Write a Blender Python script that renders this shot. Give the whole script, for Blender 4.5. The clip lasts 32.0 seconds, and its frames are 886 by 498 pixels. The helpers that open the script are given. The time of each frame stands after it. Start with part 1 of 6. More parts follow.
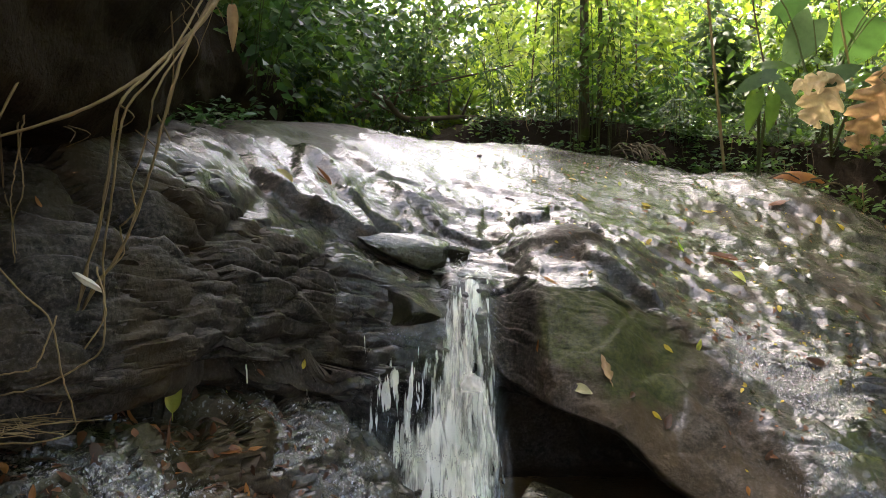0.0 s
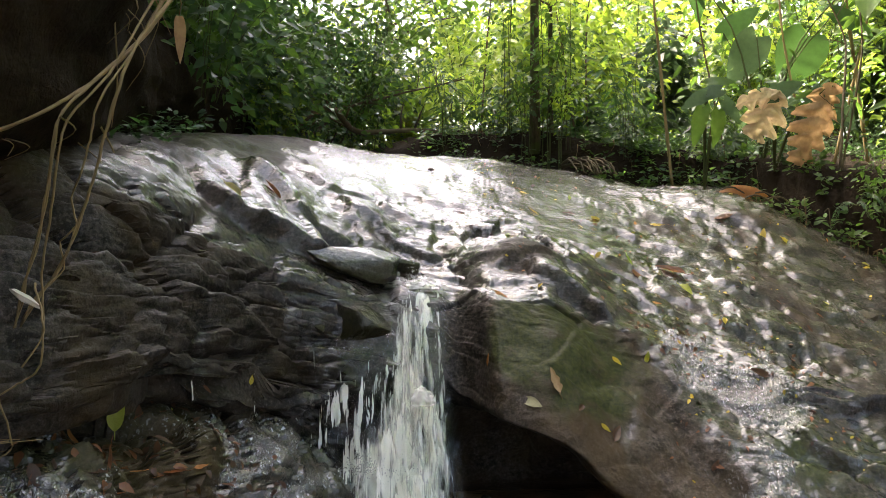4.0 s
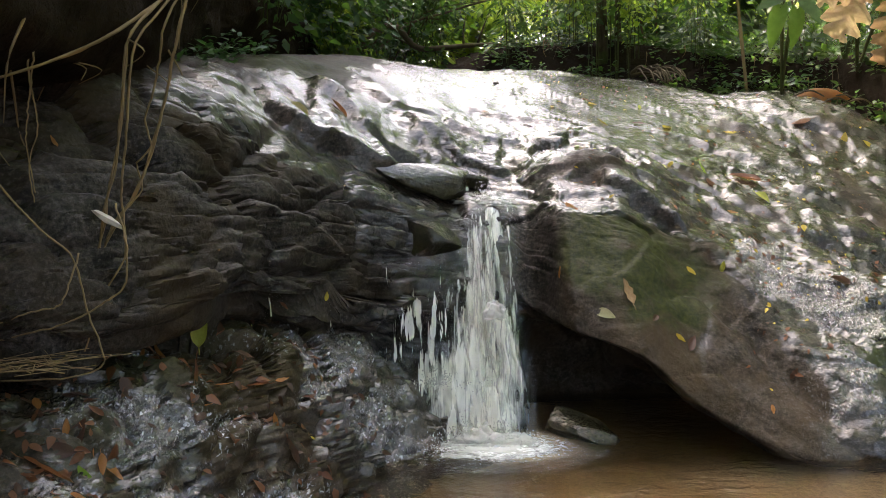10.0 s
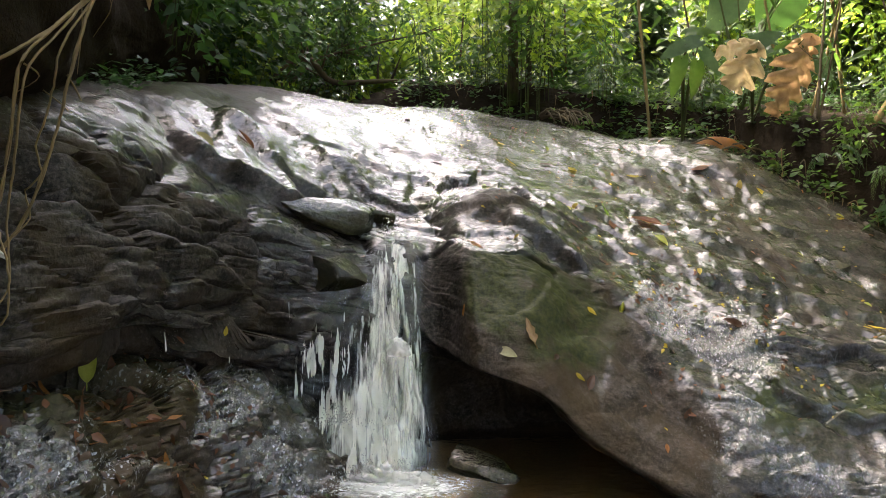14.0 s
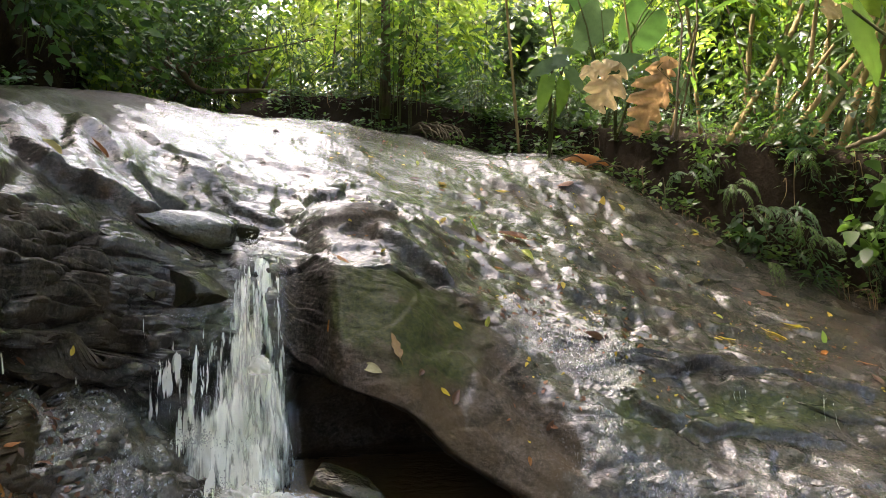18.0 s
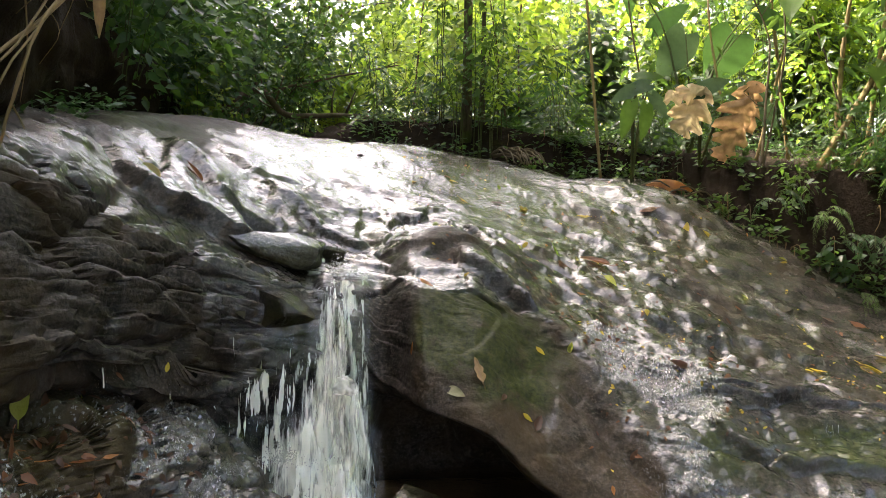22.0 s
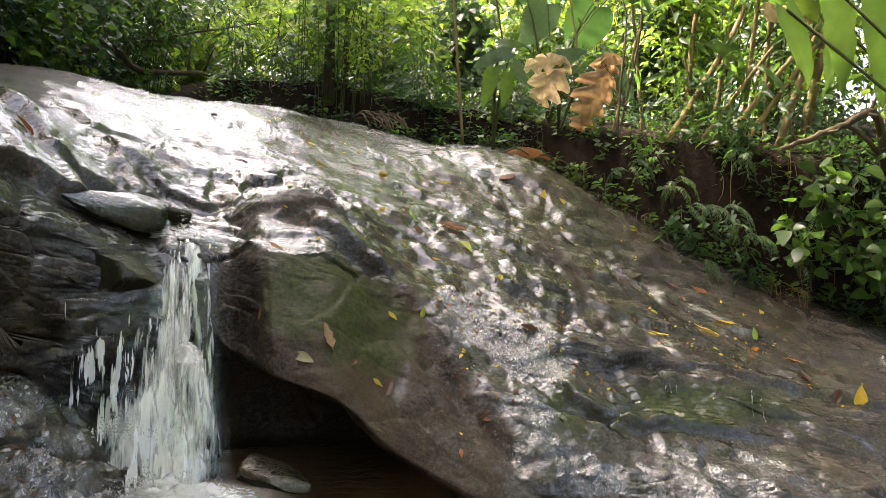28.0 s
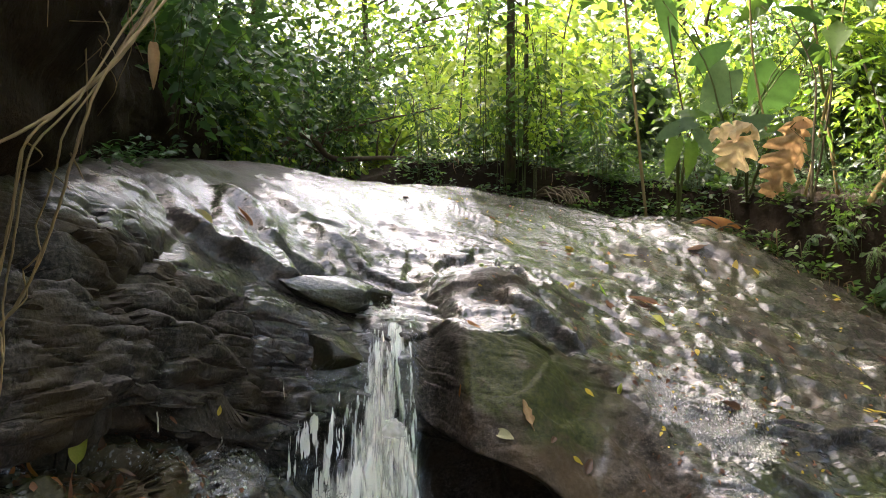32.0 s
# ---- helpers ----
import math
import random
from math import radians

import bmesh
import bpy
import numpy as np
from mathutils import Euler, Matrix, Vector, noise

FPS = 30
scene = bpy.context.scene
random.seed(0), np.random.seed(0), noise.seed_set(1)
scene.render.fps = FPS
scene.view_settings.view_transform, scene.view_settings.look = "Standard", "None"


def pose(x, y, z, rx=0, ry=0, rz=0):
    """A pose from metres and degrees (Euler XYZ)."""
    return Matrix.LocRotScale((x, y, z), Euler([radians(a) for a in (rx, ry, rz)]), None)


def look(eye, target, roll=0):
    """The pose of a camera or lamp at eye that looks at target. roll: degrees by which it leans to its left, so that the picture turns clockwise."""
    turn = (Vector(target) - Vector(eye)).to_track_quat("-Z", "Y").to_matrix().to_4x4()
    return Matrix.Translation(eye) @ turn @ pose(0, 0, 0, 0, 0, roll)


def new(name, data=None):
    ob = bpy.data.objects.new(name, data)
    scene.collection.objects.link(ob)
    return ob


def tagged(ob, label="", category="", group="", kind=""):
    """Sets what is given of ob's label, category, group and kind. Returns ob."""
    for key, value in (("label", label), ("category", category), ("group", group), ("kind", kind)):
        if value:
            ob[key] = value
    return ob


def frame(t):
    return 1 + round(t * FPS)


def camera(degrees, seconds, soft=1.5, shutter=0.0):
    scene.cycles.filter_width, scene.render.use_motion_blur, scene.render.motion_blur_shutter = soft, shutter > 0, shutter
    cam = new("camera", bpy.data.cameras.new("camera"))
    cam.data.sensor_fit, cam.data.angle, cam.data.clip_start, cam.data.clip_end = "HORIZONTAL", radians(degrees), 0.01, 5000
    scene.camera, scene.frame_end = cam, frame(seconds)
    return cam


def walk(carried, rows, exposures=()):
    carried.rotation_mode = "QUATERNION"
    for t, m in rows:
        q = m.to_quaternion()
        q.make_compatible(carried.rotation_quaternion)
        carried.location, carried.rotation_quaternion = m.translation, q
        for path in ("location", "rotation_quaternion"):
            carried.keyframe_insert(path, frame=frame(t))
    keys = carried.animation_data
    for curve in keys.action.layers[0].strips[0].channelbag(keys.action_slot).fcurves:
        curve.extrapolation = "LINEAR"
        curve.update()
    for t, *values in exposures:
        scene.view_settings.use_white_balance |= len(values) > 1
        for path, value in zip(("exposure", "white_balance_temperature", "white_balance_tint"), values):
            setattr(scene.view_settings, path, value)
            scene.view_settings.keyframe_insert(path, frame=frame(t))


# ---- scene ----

from mathutils.bvhtree import BVHTree

# ---------------------------------------------------------------- camera
cam = camera(53.7, 32.0, soft=0.9)
PATH = [
    (0, pose(-0.037, -0.022, 1.157, 87.14, 0.20, 0.70)),
    (0.5, pose(-0.030, -0.021, 1.155, 86.72, 0.45, 0.26)),
    (1, pose(-0.031, -0.019, 1.157, 86.83, 0.42, -0.12)),
    (1.5, pose(-0.030, -0.019, 1.157, 87.14, 0.13, -0.32)),
    (2, pose(-0.028, -0.018, 1.158, 87.36, 0.02, -0.84)),
    (2.5, pose(-0.024, -0.019, 1.161, 88.22, -0.26, -1.84)),
    (3, pose(-0.024, -0.017, 1.160, 88.02, -0.25, -2.34)),
    (3.5, pose(-0.021, -0.019, 1.161, 87.91, 0.30, -2.37)),
    (5.5, pose(-0.026, -0.018, 1.161, 88.19, -0.44, -1.72)),
    (6, pose(-0.031, -0.015, 1.157, 87.74, 0.03, -1.13)),
    (6.5, pose(-0.029, -0.015, 1.158, 87.08, 0.40, -0.65)),
    (7, pose(-0.031, -0.016, 1.157, 86.79, 0.63, 0.34)),
    (7.5, pose(-0.034, -0.015, 1.151, 85.69, 0.72, 0.86)),
    (8, pose(-0.032, -0.015, 1.148, 84.91, 1.05, 1.24)),
    (8.5, pose(-0.033, -0.013, 1.141, 84.11, 1.93, 1.49)),
    (9, pose(-0.032, -0.007, 1.138, 82.78, 2.21, 1.40)),
    (9.5, pose(-0.033, -0.006, 1.134, 82.27, 2.25, 1.68)),
    (10, pose(-0.036, -0.007, 1.139, 82.82, 2.07, 1.86)),
    (10.5, pose(-0.040, -0.006, 1.139, 83.41, 1.95, 2.11)),
    (11, pose(-0.039, -0.007, 1.141, 83.62, 2.06, 2.13)),
    (11.5, pose(-0.034, -0.009, 1.141, 83.78, 2.02, 1.95)),
    (12, pose(-0.031, -0.008, 1.142, 83.91, 1.86, 1.01)),
    (12.5, pose(-0.024, -0.009, 1.144, 84.20, 1.84, -0.13)),
    (13, pose(-0.019, -0.007, 1.145, 84.39, 1.66, -0.85)),
    (13.5, pose(-0.011, -0.005, 1.149, 84.93, 0.94, -2.37)),
    (15.5, pose(0.015, 0.006, 1.150, 84.41, -0.65, -6.78)),
    (16, pose(0.030, 0.014, 1.145, 84.18, -0.45, -8.64)),
    (16.5, pose(0.039, 0.015, 1.149, 84.79, -0.46, -10.19)),
    (17, pose(0.044, 0.016, 1.153, 85.16, -0.27, -11.23)),
    (17.5, pose(0.056, 0.010, 1.155, 85.40, -0.32, -11.58)),
    (18, pose(0.044, 0.019, 1.156, 85.74, -0.59, -11.53)),
    (18.5, pose(0.035, 0.017, 1.157, 86.11, -0.46, -11.00)),
    (19, pose(0.033, 0.013, 1.157, 86.37, -0.31, -10.25)),
    (19.5, pose(0.025, 0.015, 1.157, 86.52, -0.34, -9.43)),
    (20, pose(0.015, 0.014, 1.159, 86.86, -0.47, -8.76)),
    (20.5, pose(0.009, 0.012, 1.157, 86.84, -0.32, -7.62)),
    (21, pose(-0.002, 0.010, 1.158, 86.37, -0.03, -5.88)),
    (21.5, pose(-0.004, 0.005, 1.162, 86.85, -0.36, -5.61)),
    (22, pose(0.005, 0.010, 1.161, 87.18, -1.09, -6.66)),
    (22.5, pose(0.009, 0.007, 1.166, 87.55, -1.18, -8.38)),
    (23, pose(0.008, 0.010, 1.166, 87.48, -1.12, -8.01)),
    (23.5, pose(0.019, 0.006, 1.171, 87.84, -0.29, -8.16)),
    (24, pose(0.033, 0.006, 1.172, 87.96, -0.00, -8.83)),
    (24.5, pose(0.040, 0.018, 1.174, 88.44, 0.15, -9.84)),
    (25, pose(0.060, 0.021, 1.166, 86.67, -0.76, -11.66)),
    (25.5, pose(0.069, 0.023, 1.163, 85.85, -1.61, -12.15)),
    (26, pose(0.084, 0.029, 1.157, 85.11, -1.70, -14.21)),
    (26.5, pose(0.097, 0.034, 1.153, 84.60, -2.08, -15.68)),
    (28.5, pose(0.080, 0.044, 1.144, 85.80, -2.15, -14.08)),
    (29, pose(0.068, 0.024, 1.156, 86.31, -1.65, -12.42)),
    (29.5, pose(0.054, 0.025, 1.155, 86.90, -1.35, -10.49)),
    (30, pose(0.036, 0.023, 1.162, 87.49, -1.39, -8.73)),
    (30.5, pose(0.025, 0.006, 1.165, 87.87, -1.14, -7.09)),
    (31, pose(0.014, 0.005, 1.164, 88.08, -0.95, -5.40)),
    (31.5, pose(0.002, 0.002, 1.170, 89.01, -0.66, -4.57)),
    (32, pose(-0.007, -0.005, 1.174, 89.67, -0.34, -3.81)),
]
walk(cam, PATH, exposures=[(0.0, 4.08, 6900, 16.0), (32.0, 4.08, 6900, 16.0)])

# ---------------------------------------------------------------- world and sun
SUN_EL, SUN_AZ = 54.0, 46.0          # degrees: height, and turn from +y towards -x
world = bpy.data.worlds.new("sky")
scene.world = world
world.use_nodes = True
wn = world.node_tree
sky = wn.nodes.new("ShaderNodeTexSky")
sky.sky_type = "NISHITA"
sky.sun_disc = False
sky.sun_elevation = radians(SUN_EL)
sky.sun_rotation = radians(-SUN_AZ)
sky.air_density, sky.dust_density, sky.ozone_density = 0.7, 7.0, 0.6
wn.links.new(sky.outputs[0], wn.nodes["Background"].inputs[0])
wn.nodes["Background"].inputs[1].default_value = 0.15
sun_data = bpy.data.lights.new("sun", "SUN")
sun_data.energy, sun_data.angle, sun_data.color = 2.2, radians(1.6), (1.0, 0.94, 0.84)
sun = new("sun", sun_data)
el, az = radians(SUN_EL), radians(SUN_AZ)
sun.matrix_world = look((-20 * math.sin(az) * math.cos(el), 20 * math.cos(az) * math.cos(el), 20 * math.sin(el)), (0, 0, 0))


# ---------------------------------------------------------------- materials
class Mat:
    """A small builder round one node material."""

    def __init__(self, name, rough=0.6, spec=0.5):
        self.m = bpy.data.materials.new(name)
        self.m.use_nodes = True
        self.t = self.m.node_tree
        self.b = self.t.nodes["Principled BSDF"]
        self.b.inputs["Roughness"].default_value = rough
        self.b.inputs["Specular IOR Level"].default_value = spec
        self.out = self.t.nodes["Material Output"]
        self.co = self.t.nodes.new("ShaderNodeTexCoord").outputs["Object"]

    def n(self, kind, **ins):
        node = self.t.nodes.new(kind)
        for k, v in ins.items():
            self.put(node, k.replace("_", " "), v)
        return node

    def put(self, node, key, v):
        sock = node.inputs[int(key)] if key.isdigit() else node.inputs[key]
        if hasattr(v, "is_output"):
            self.t.links.new(v, sock)
        else:
            sock.default_value = v

    def mapped(self, scale=(1, 1, 1), rot=(0, 0, 0)):
        m = self.n("ShaderNodeMapping", Vector=self.co)
        m.inputs["Scale"].default_value = scale
        m.inputs["Rotation"].default_value = [radians(a) for a in rot]
        return m.outputs[0]

    def noise(self, scale, detail=4.0, rough=0.55, vec=None, dist=0.0):
        return self.n("ShaderNodeTexNoise", Vector=vec or self.co, Scale=scale, Detail=detail, Roughness=rough, Distortion=dist).outputs["Fac"]

    def ramp(self, fac, *stops):
        r = self.n("ShaderNodeValToRGB", Fac=fac)
        e = r.color_ramp.elements
        for k, (p, c) in enumerate(stops):
            el_ = e[k] if k < 2 else e.new(p)
            el_.position = p
            el_.color = (*c, 1) if not isinstance(c, (int, float)) else (c, c, c, 1)
        return r.outputs["Color"]

    def mix(self, fac, a, b):
        x = self.t.nodes.new("ShaderNodeMix")
        x.data_type = "RGBA"
        for sock, v in ((x.inputs[0], fac), (x.inputs[6], a), (x.inputs[7], b)):
            if hasattr(v, "is_output"):
                self.t.links.new(v, sock)
            else:
                sock.default_value = v if isinstance(v, (int, float)) else (*v, 1)
        return x.outputs[2]

    def bump(self, height, strength=0.5, dist=0.01, under=None):
        b = self.n("ShaderNodeBump", Height=height, Strength=strength, Distance=dist)
        if under is not None:
            self.t.links.new(under, b.inputs["Normal"])
        return b.outputs["Normal"]

    def set(self, **ins):
        for k, v in ins.items():
            k = k.replace("_", " ")
            if isinstance(v, tuple):
                v = (*v, 1)
            self.put(self.b, k, v)
        return self


def rock_material(name, tones, flow, fineness=1.0, damp=0.20, flecks=0.35):
    """Sandstone in tilted beds. The mesh says where water films it ("wet") and where moss grows ("moss")."""
    m = Mat(name, 0.65, 0.12)
    wet = m.n("ShaderNodeAttribute")
    wet.attribute_name = "wet"
    wet = wet.outputs["Fac"]
    mossy = m.n("ShaderNodeAttribute")
    mossy.attribute_name = "moss"
    mossy = mossy.outputs["Fac"]
    run = m.n("ShaderNodeAttribute")
    run.attribute_name = "run"
    run = run.outputs["Fac"]
    bed = m.noise(4.5, 6, 0.62, m.mapped((1.2, 1.0, 2.0), (20, 15, 0)), 0.3)
    big = m.noise(1.3, 3, 0.5)
    mid = m.noise(13, 6, 0.65)
    fine = m.noise(75, 6, 0.7)
    grit = m.noise(260, 3, 0.7)
    col = m.mix(m.ramp(bed, (0.35, 0.0), (0.65, 1.0)), tones[0], tones[1])
    col = m.mix(m.ramp(big, (0.42, 0.0), (0.62, 0.8)), col, tones[2])
    col = m.mix(m.ramp(mid, (0.38, 0.85), (0.54, 0.0)), col, tuple(c * 0.3 for c in tones[0]))
    col = m.mix(m.ramp(fine, (0.52, 0.0), (0.68, 0.75)), col, tuple(c * 1.9 for c in tones[1]))
    col = m.mix(m.ramp(fine, (0.36, 0.9), (0.49, 0.0)), col, tuple(c * 0.25 for c in tones[0]))
    stain = m.ramp(m.noise(2.4, 5, 0.65), (0.42, 0.0), (0.62, 0.75))
    dry_stain = m.n("ShaderNodeMath", **{"0": stain, "1": m.ramp(wet, (0.15, 1.0), (0.6, 0.25))})
    dry_stain.operation = "MULTIPLY"
    col = m.mix(dry_stain.outputs[0], col, (0.040, 0.025, 0.010))
    patch = m.n("ShaderNodeMath", **{"0": mossy, "1": m.ramp(m.noise(8, 6, 0.72), (0.30, 0.0), (0.50, 1.0))})
    patch.operation = "MULTIPLY"
    patch.use_clamp = True
    moss_col = m.mix(m.ramp(m.noise(55, 5, 0.75), (0.35, 0.0), (0.65, 1.0)), (0.008, 0.010, 0.0025), (0.036, 0.041, 0.009))
    col = m.mix(patch.outputs[0], col, moss_col)
    film = m.n("ShaderNodeMath", **{"0": m.noise(5.0, 6, 0.65, m.mapped((1.7, 0.75, 0.75), (0, 0, 10)), 0.4), "1": wet})
    film.operation = "ADD"
    coat = m.ramp(film.outputs[0], (0.80, 0.05), (1.02, 1.0))
    cell = m.n("ShaderNodeTexVoronoi", Vector=m.mix(0.12, m.mapped((2.2, 3.6, 9.0), (18, 14, 10)), m.n("ShaderNodeTexNoise", Vector=m.co, Scale=4.0, Detail=4.0).outputs["Color"]), Scale=1.0)
    cell.feature = "DISTANCE_TO_EDGE"
    crack = m.ramp(cell.outputs["Distance"], (0.0, 0.0), (0.05, 1.0))
    n1 = m.bump(grit, 0.30, 0.002, m.bump(fine, 0.55, 0.006))
    n2 = m.bump(crack, 0.10, 0.006, m.bump(bed, 0.35, 0.03, m.bump(mid, 0.45, 0.018, n1)))
    wave = m.noise(20 * fineness, 3, 0.55, m.mapped((0.8, 1.5, 1.3), (0, 0, -12)), 0.9)
    glint = m.noise(42 * fineness, 1.5, 0.5, m.mapped((0.8, 1.5, 1.3), (0, 0, -12)), 0.6)
    lump = m.noise(88, 2.5, 0.5, m.mapped((1.2, 0.8, 0.8), (0, 0, 8)), 0.6)
    calm = m.ramp(m.noise(1.9, 4, 0.6), (0.38, 0.06), (0.66, min(1.0, 0.42 * flow)))
    n3 = m.bump(glint, m.mix(0.35, calm, (0.6, 0.6, 0.6)), 0.012, m.bump(wave, calm, 0.024, m.bump(mid, 0.28, 0.018, m.bump(fine, 0.18, 0.004, m.bump(bed, 0.35, 0.03)))))
    n3 = m.bump(lump, run, 0.024, n3)
    # white flecks where water runs over lumps: bubbles, and sky glints painted in
    bubble_glints = m.n("ShaderNodeMath", **{"0": run, "1": m.ramp(lump, (0.58, 0.0), (0.68, flecks))})
    bubble_glints.operation = "MULTIPLY"
    bubble_glints.use_clamp = True
    col = m.mix(bubble_glints.outputs[0], col, (0.50, 0.51, 0.53))
    ior = m.n("ShaderNodeMath", **{"0": run, "1": 0.7, "2": 1.5})
    ior.operation = "MULTIPLY_ADD"
    m.put(m.b, "Coat IOR", ior.outputs[0])
    # the film is glassy where it runs, dull where it only dampens the grain
    dull = m.ramp(m.noise(3.2, 5, 0.6, m.mapped((1.4, 0.8, 0.8), (0, 0, -20)), 0.5), (0.42, 0.03), (0.68, damp))
    dull = m.mix(0.55 if damp > 0.1 else 0.0, dull, m.ramp(wet, (0.45, 0.40), (0.85, 0.03)))
    m.set(Base_Color=col, Normal=n2, Coat_Weight=coat, Coat_Roughness=m.mix(run, dull, (0.04, 0.04, 0.04)), Coat_Normal=n3)
    return m.m


M_ROCK = rock_material("wet_sandstone", ((0.019, 0.0144, 0.010), (0.048, 0.040, 0.0325), (0.031, 0.025, 0.0185)), 0.75)
M_LOW = rock_material("wet_dark_rock", ((0.025, 0.018, 0.011), (0.064, 0.050, 0.036), (0.044, 0.031, 0.020)), 1.0, 1.8, 0.04, 0.75)
M_STONE = rock_material("grey_green_stone", ((0.040, 0.038, 0.026), (0.085, 0.082, 0.062), (0.055, 0.055, 0.036)), 0.4)


def earth_material(name, dark, light):
    m = Mat(name, 0.95, 0.06)
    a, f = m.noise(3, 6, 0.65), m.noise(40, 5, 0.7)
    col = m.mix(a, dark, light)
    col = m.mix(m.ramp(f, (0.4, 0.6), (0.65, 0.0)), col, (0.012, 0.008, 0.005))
    m.set(Base_Color=col, Normal=m.bump(f, 0.9, 0.02, m.bump(a, 0.8, 0.06)))
    return m.m


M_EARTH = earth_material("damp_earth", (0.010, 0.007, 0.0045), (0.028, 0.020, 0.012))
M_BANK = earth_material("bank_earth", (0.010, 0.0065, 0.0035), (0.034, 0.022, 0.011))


def leaf_material(name, dark, light, thin, rough=0.42, spec=0.4):
    """Leaf blade: shines on top, lets light through."""
    m = Mat(name, rough, spec)
    rnd = m.n("ShaderNodeNewGeometry").outputs["Random Per Island"]
    col = m.mix(rnd, dark, light)
    mottle = m.noise(25, 4, 0.6)
    col = m.mix(m.ramp(mottle, (0.35, 0.45), (0.6, 0.0)), col, tuple(c * 0.55 for c in dark))
    m.set(Base_Color=col, Normal=m.bump(m.noise(70, 3, 0.5), 0.25, 0.004))
    tr = m.n("ShaderNodeBsdfTranslucent", Color=m.mix(0.5, col, thin))
    sh = m.n("ShaderNodeMixShader", Fac=0.55)
    m.t.links.new(m.b.outputs[0], sh.inputs[1])
    m.t.links.new(tr.outputs[0], sh.inputs[2])
    m.t.links.new(sh.outputs[0], m.out.inputs[0])
    return m.m


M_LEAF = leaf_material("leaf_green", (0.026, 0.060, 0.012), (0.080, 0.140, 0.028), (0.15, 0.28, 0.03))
# deep green, also put on leaves that should look shaded
M_LEAF_DARK = leaf_material("leaf_deep_green_shade", (0.016, 0.040, 0.014), (0.045, 0.095, 0.028), (0.08, 0.18, 0.03), 0.35, 0.5)
# lime lifted well up so leaves look backlit; the glow is in the colour
M_LEAF_BACKLIT = leaf_material("leaf_lime_backlit", (0.075, 0.160, 0.018), (0.240, 0.330, 0.040), (0.50, 0.68, 0.06))
M_LEAF_BLUE = leaf_material("leaf_dull_green", (0.040, 0.072, 0.034), (0.080, 0.120, 0.058), (0.10, 0.18, 0.06), 0.4)
M_DRY = leaf_material("leaf_dry_tan", (0.46, 0.36, 0.20), (0.70, 0.58, 0.38), (0.5, 0.34, 0.14), 0.7, 0.2)
M_DRY_BROWN = leaf_material("leaf_dry_brown", (0.27, 0.165, 0.085), (0.47, 0.33, 0.18), (0.36, 0.2, 0.08), 0.7, 0.2)
M_BROWN = leaf_material("leaf_brown", (0.11, 0.040, 0.016), (0.22, 0.095, 0.040), (0.2, 0.07, 0.02), 0.5)
M_YELLOW = leaf_material("leaf_yellow", (0.42, 0.27, 0.02), (0.58, 0.44, 0.06), (0.5, 0.36, 0.03), 0.5)
M_OLIVE = leaf_material("leaf_olive", (0.20, 0.16, 0.03), (0.32, 0.27, 0.06), (0.3, 0.25, 0.04), 0.5)
M_LIME_FALLEN = leaf_material("leaf_yellow_green", (0.34, 0.36, 0.05), (0.46, 0.48, 0.09), (0.4, 0.4, 0.05), 0.5)
M_ORANGE = leaf_material("leaf_orange", (0.28, 0.10, 0.025), (0.42, 0.19, 0.05), (0.35, 0.14, 0.02), 0.5)
M_DARK_BROWN = leaf_material("leaf_dark_brown", (0.045, 0.022, 0.012), (0.11, 0.055, 0.028), (0.08, 0.03, 0.01), 0.4)
M_PALE = leaf_material("leaf_pale", (0.30, 0.29, 0.15), (0.42, 0.40, 0.22), (0.35, 0.33, 0.15), 0.6)
M_FALLEN_GREEN = leaf_material("leaf_fresh_green", (0.17, 0.30, 0.03), (0.28, 0.42, 0.06), (0.3, 0.4, 0.04), 0.5)


def bark_material(name, a, b):
    m = Mat(name, 0.85, 0.2)
    f = m.noise(14, 6, 0.65, m.mapped((2, 2, 0.35)))
    m.set(Base_Color=m.mix(f, a, b), Normal=m.bump(f, 0.8, 0.01))
    return m.m


def mossy_bark():
    """Dark fissured bark with moss and pale lichen on it."""
    m = Mat("mossy_bark", 0.85, 0.2)
    f = m.noise(16, 6, 0.7, m.mapped((2.5, 2.5, 0.5)))
    col = m.mix(m.ramp(f, (0.35, 0.0), (0.65, 1.0)), (0.022, 0.016, 0.009), (0.095, 0.072, 0.042))
    col = m.mix(m.ramp(m.noise(7, 5, 0.7), (0.45, 0.0), (0.60, 0.85)), col, (0.060, 0.080, 0.018))
    col = m.mix(m.ramp(m.noise(22, 4, 0.6), (0.62, 0.0), (0.70, 0.6)), col, (0.20, 0.19, 0.13))
    m.set(Base_Color=col, Normal=m.bump(f, 1.0, 0.02))
    return m.m


M_BARK = bark_material("bark_dark", (0.034, 0.026, 0.014), (0.11, 0.082, 0.045))
M_TRUNK = mossy_bark()
M_VINE = bark_material("aerial_root", (0.09, 0.058, 0.026), (0.25, 0.175, 0.080))
M_CANE = bark_material("cane_tan", (0.085, 0.062, 0.025), (0.25, 0.185, 0.075))
M_PALE_WOOD = bark_material("pale_wood", (0.30, 0.26, 0.20), (0.55, 0.50, 0.42))
M_STEM = bark_material("stem_green", (0.030, 0.040, 0.012), (0.075, 0.085, 0.028))


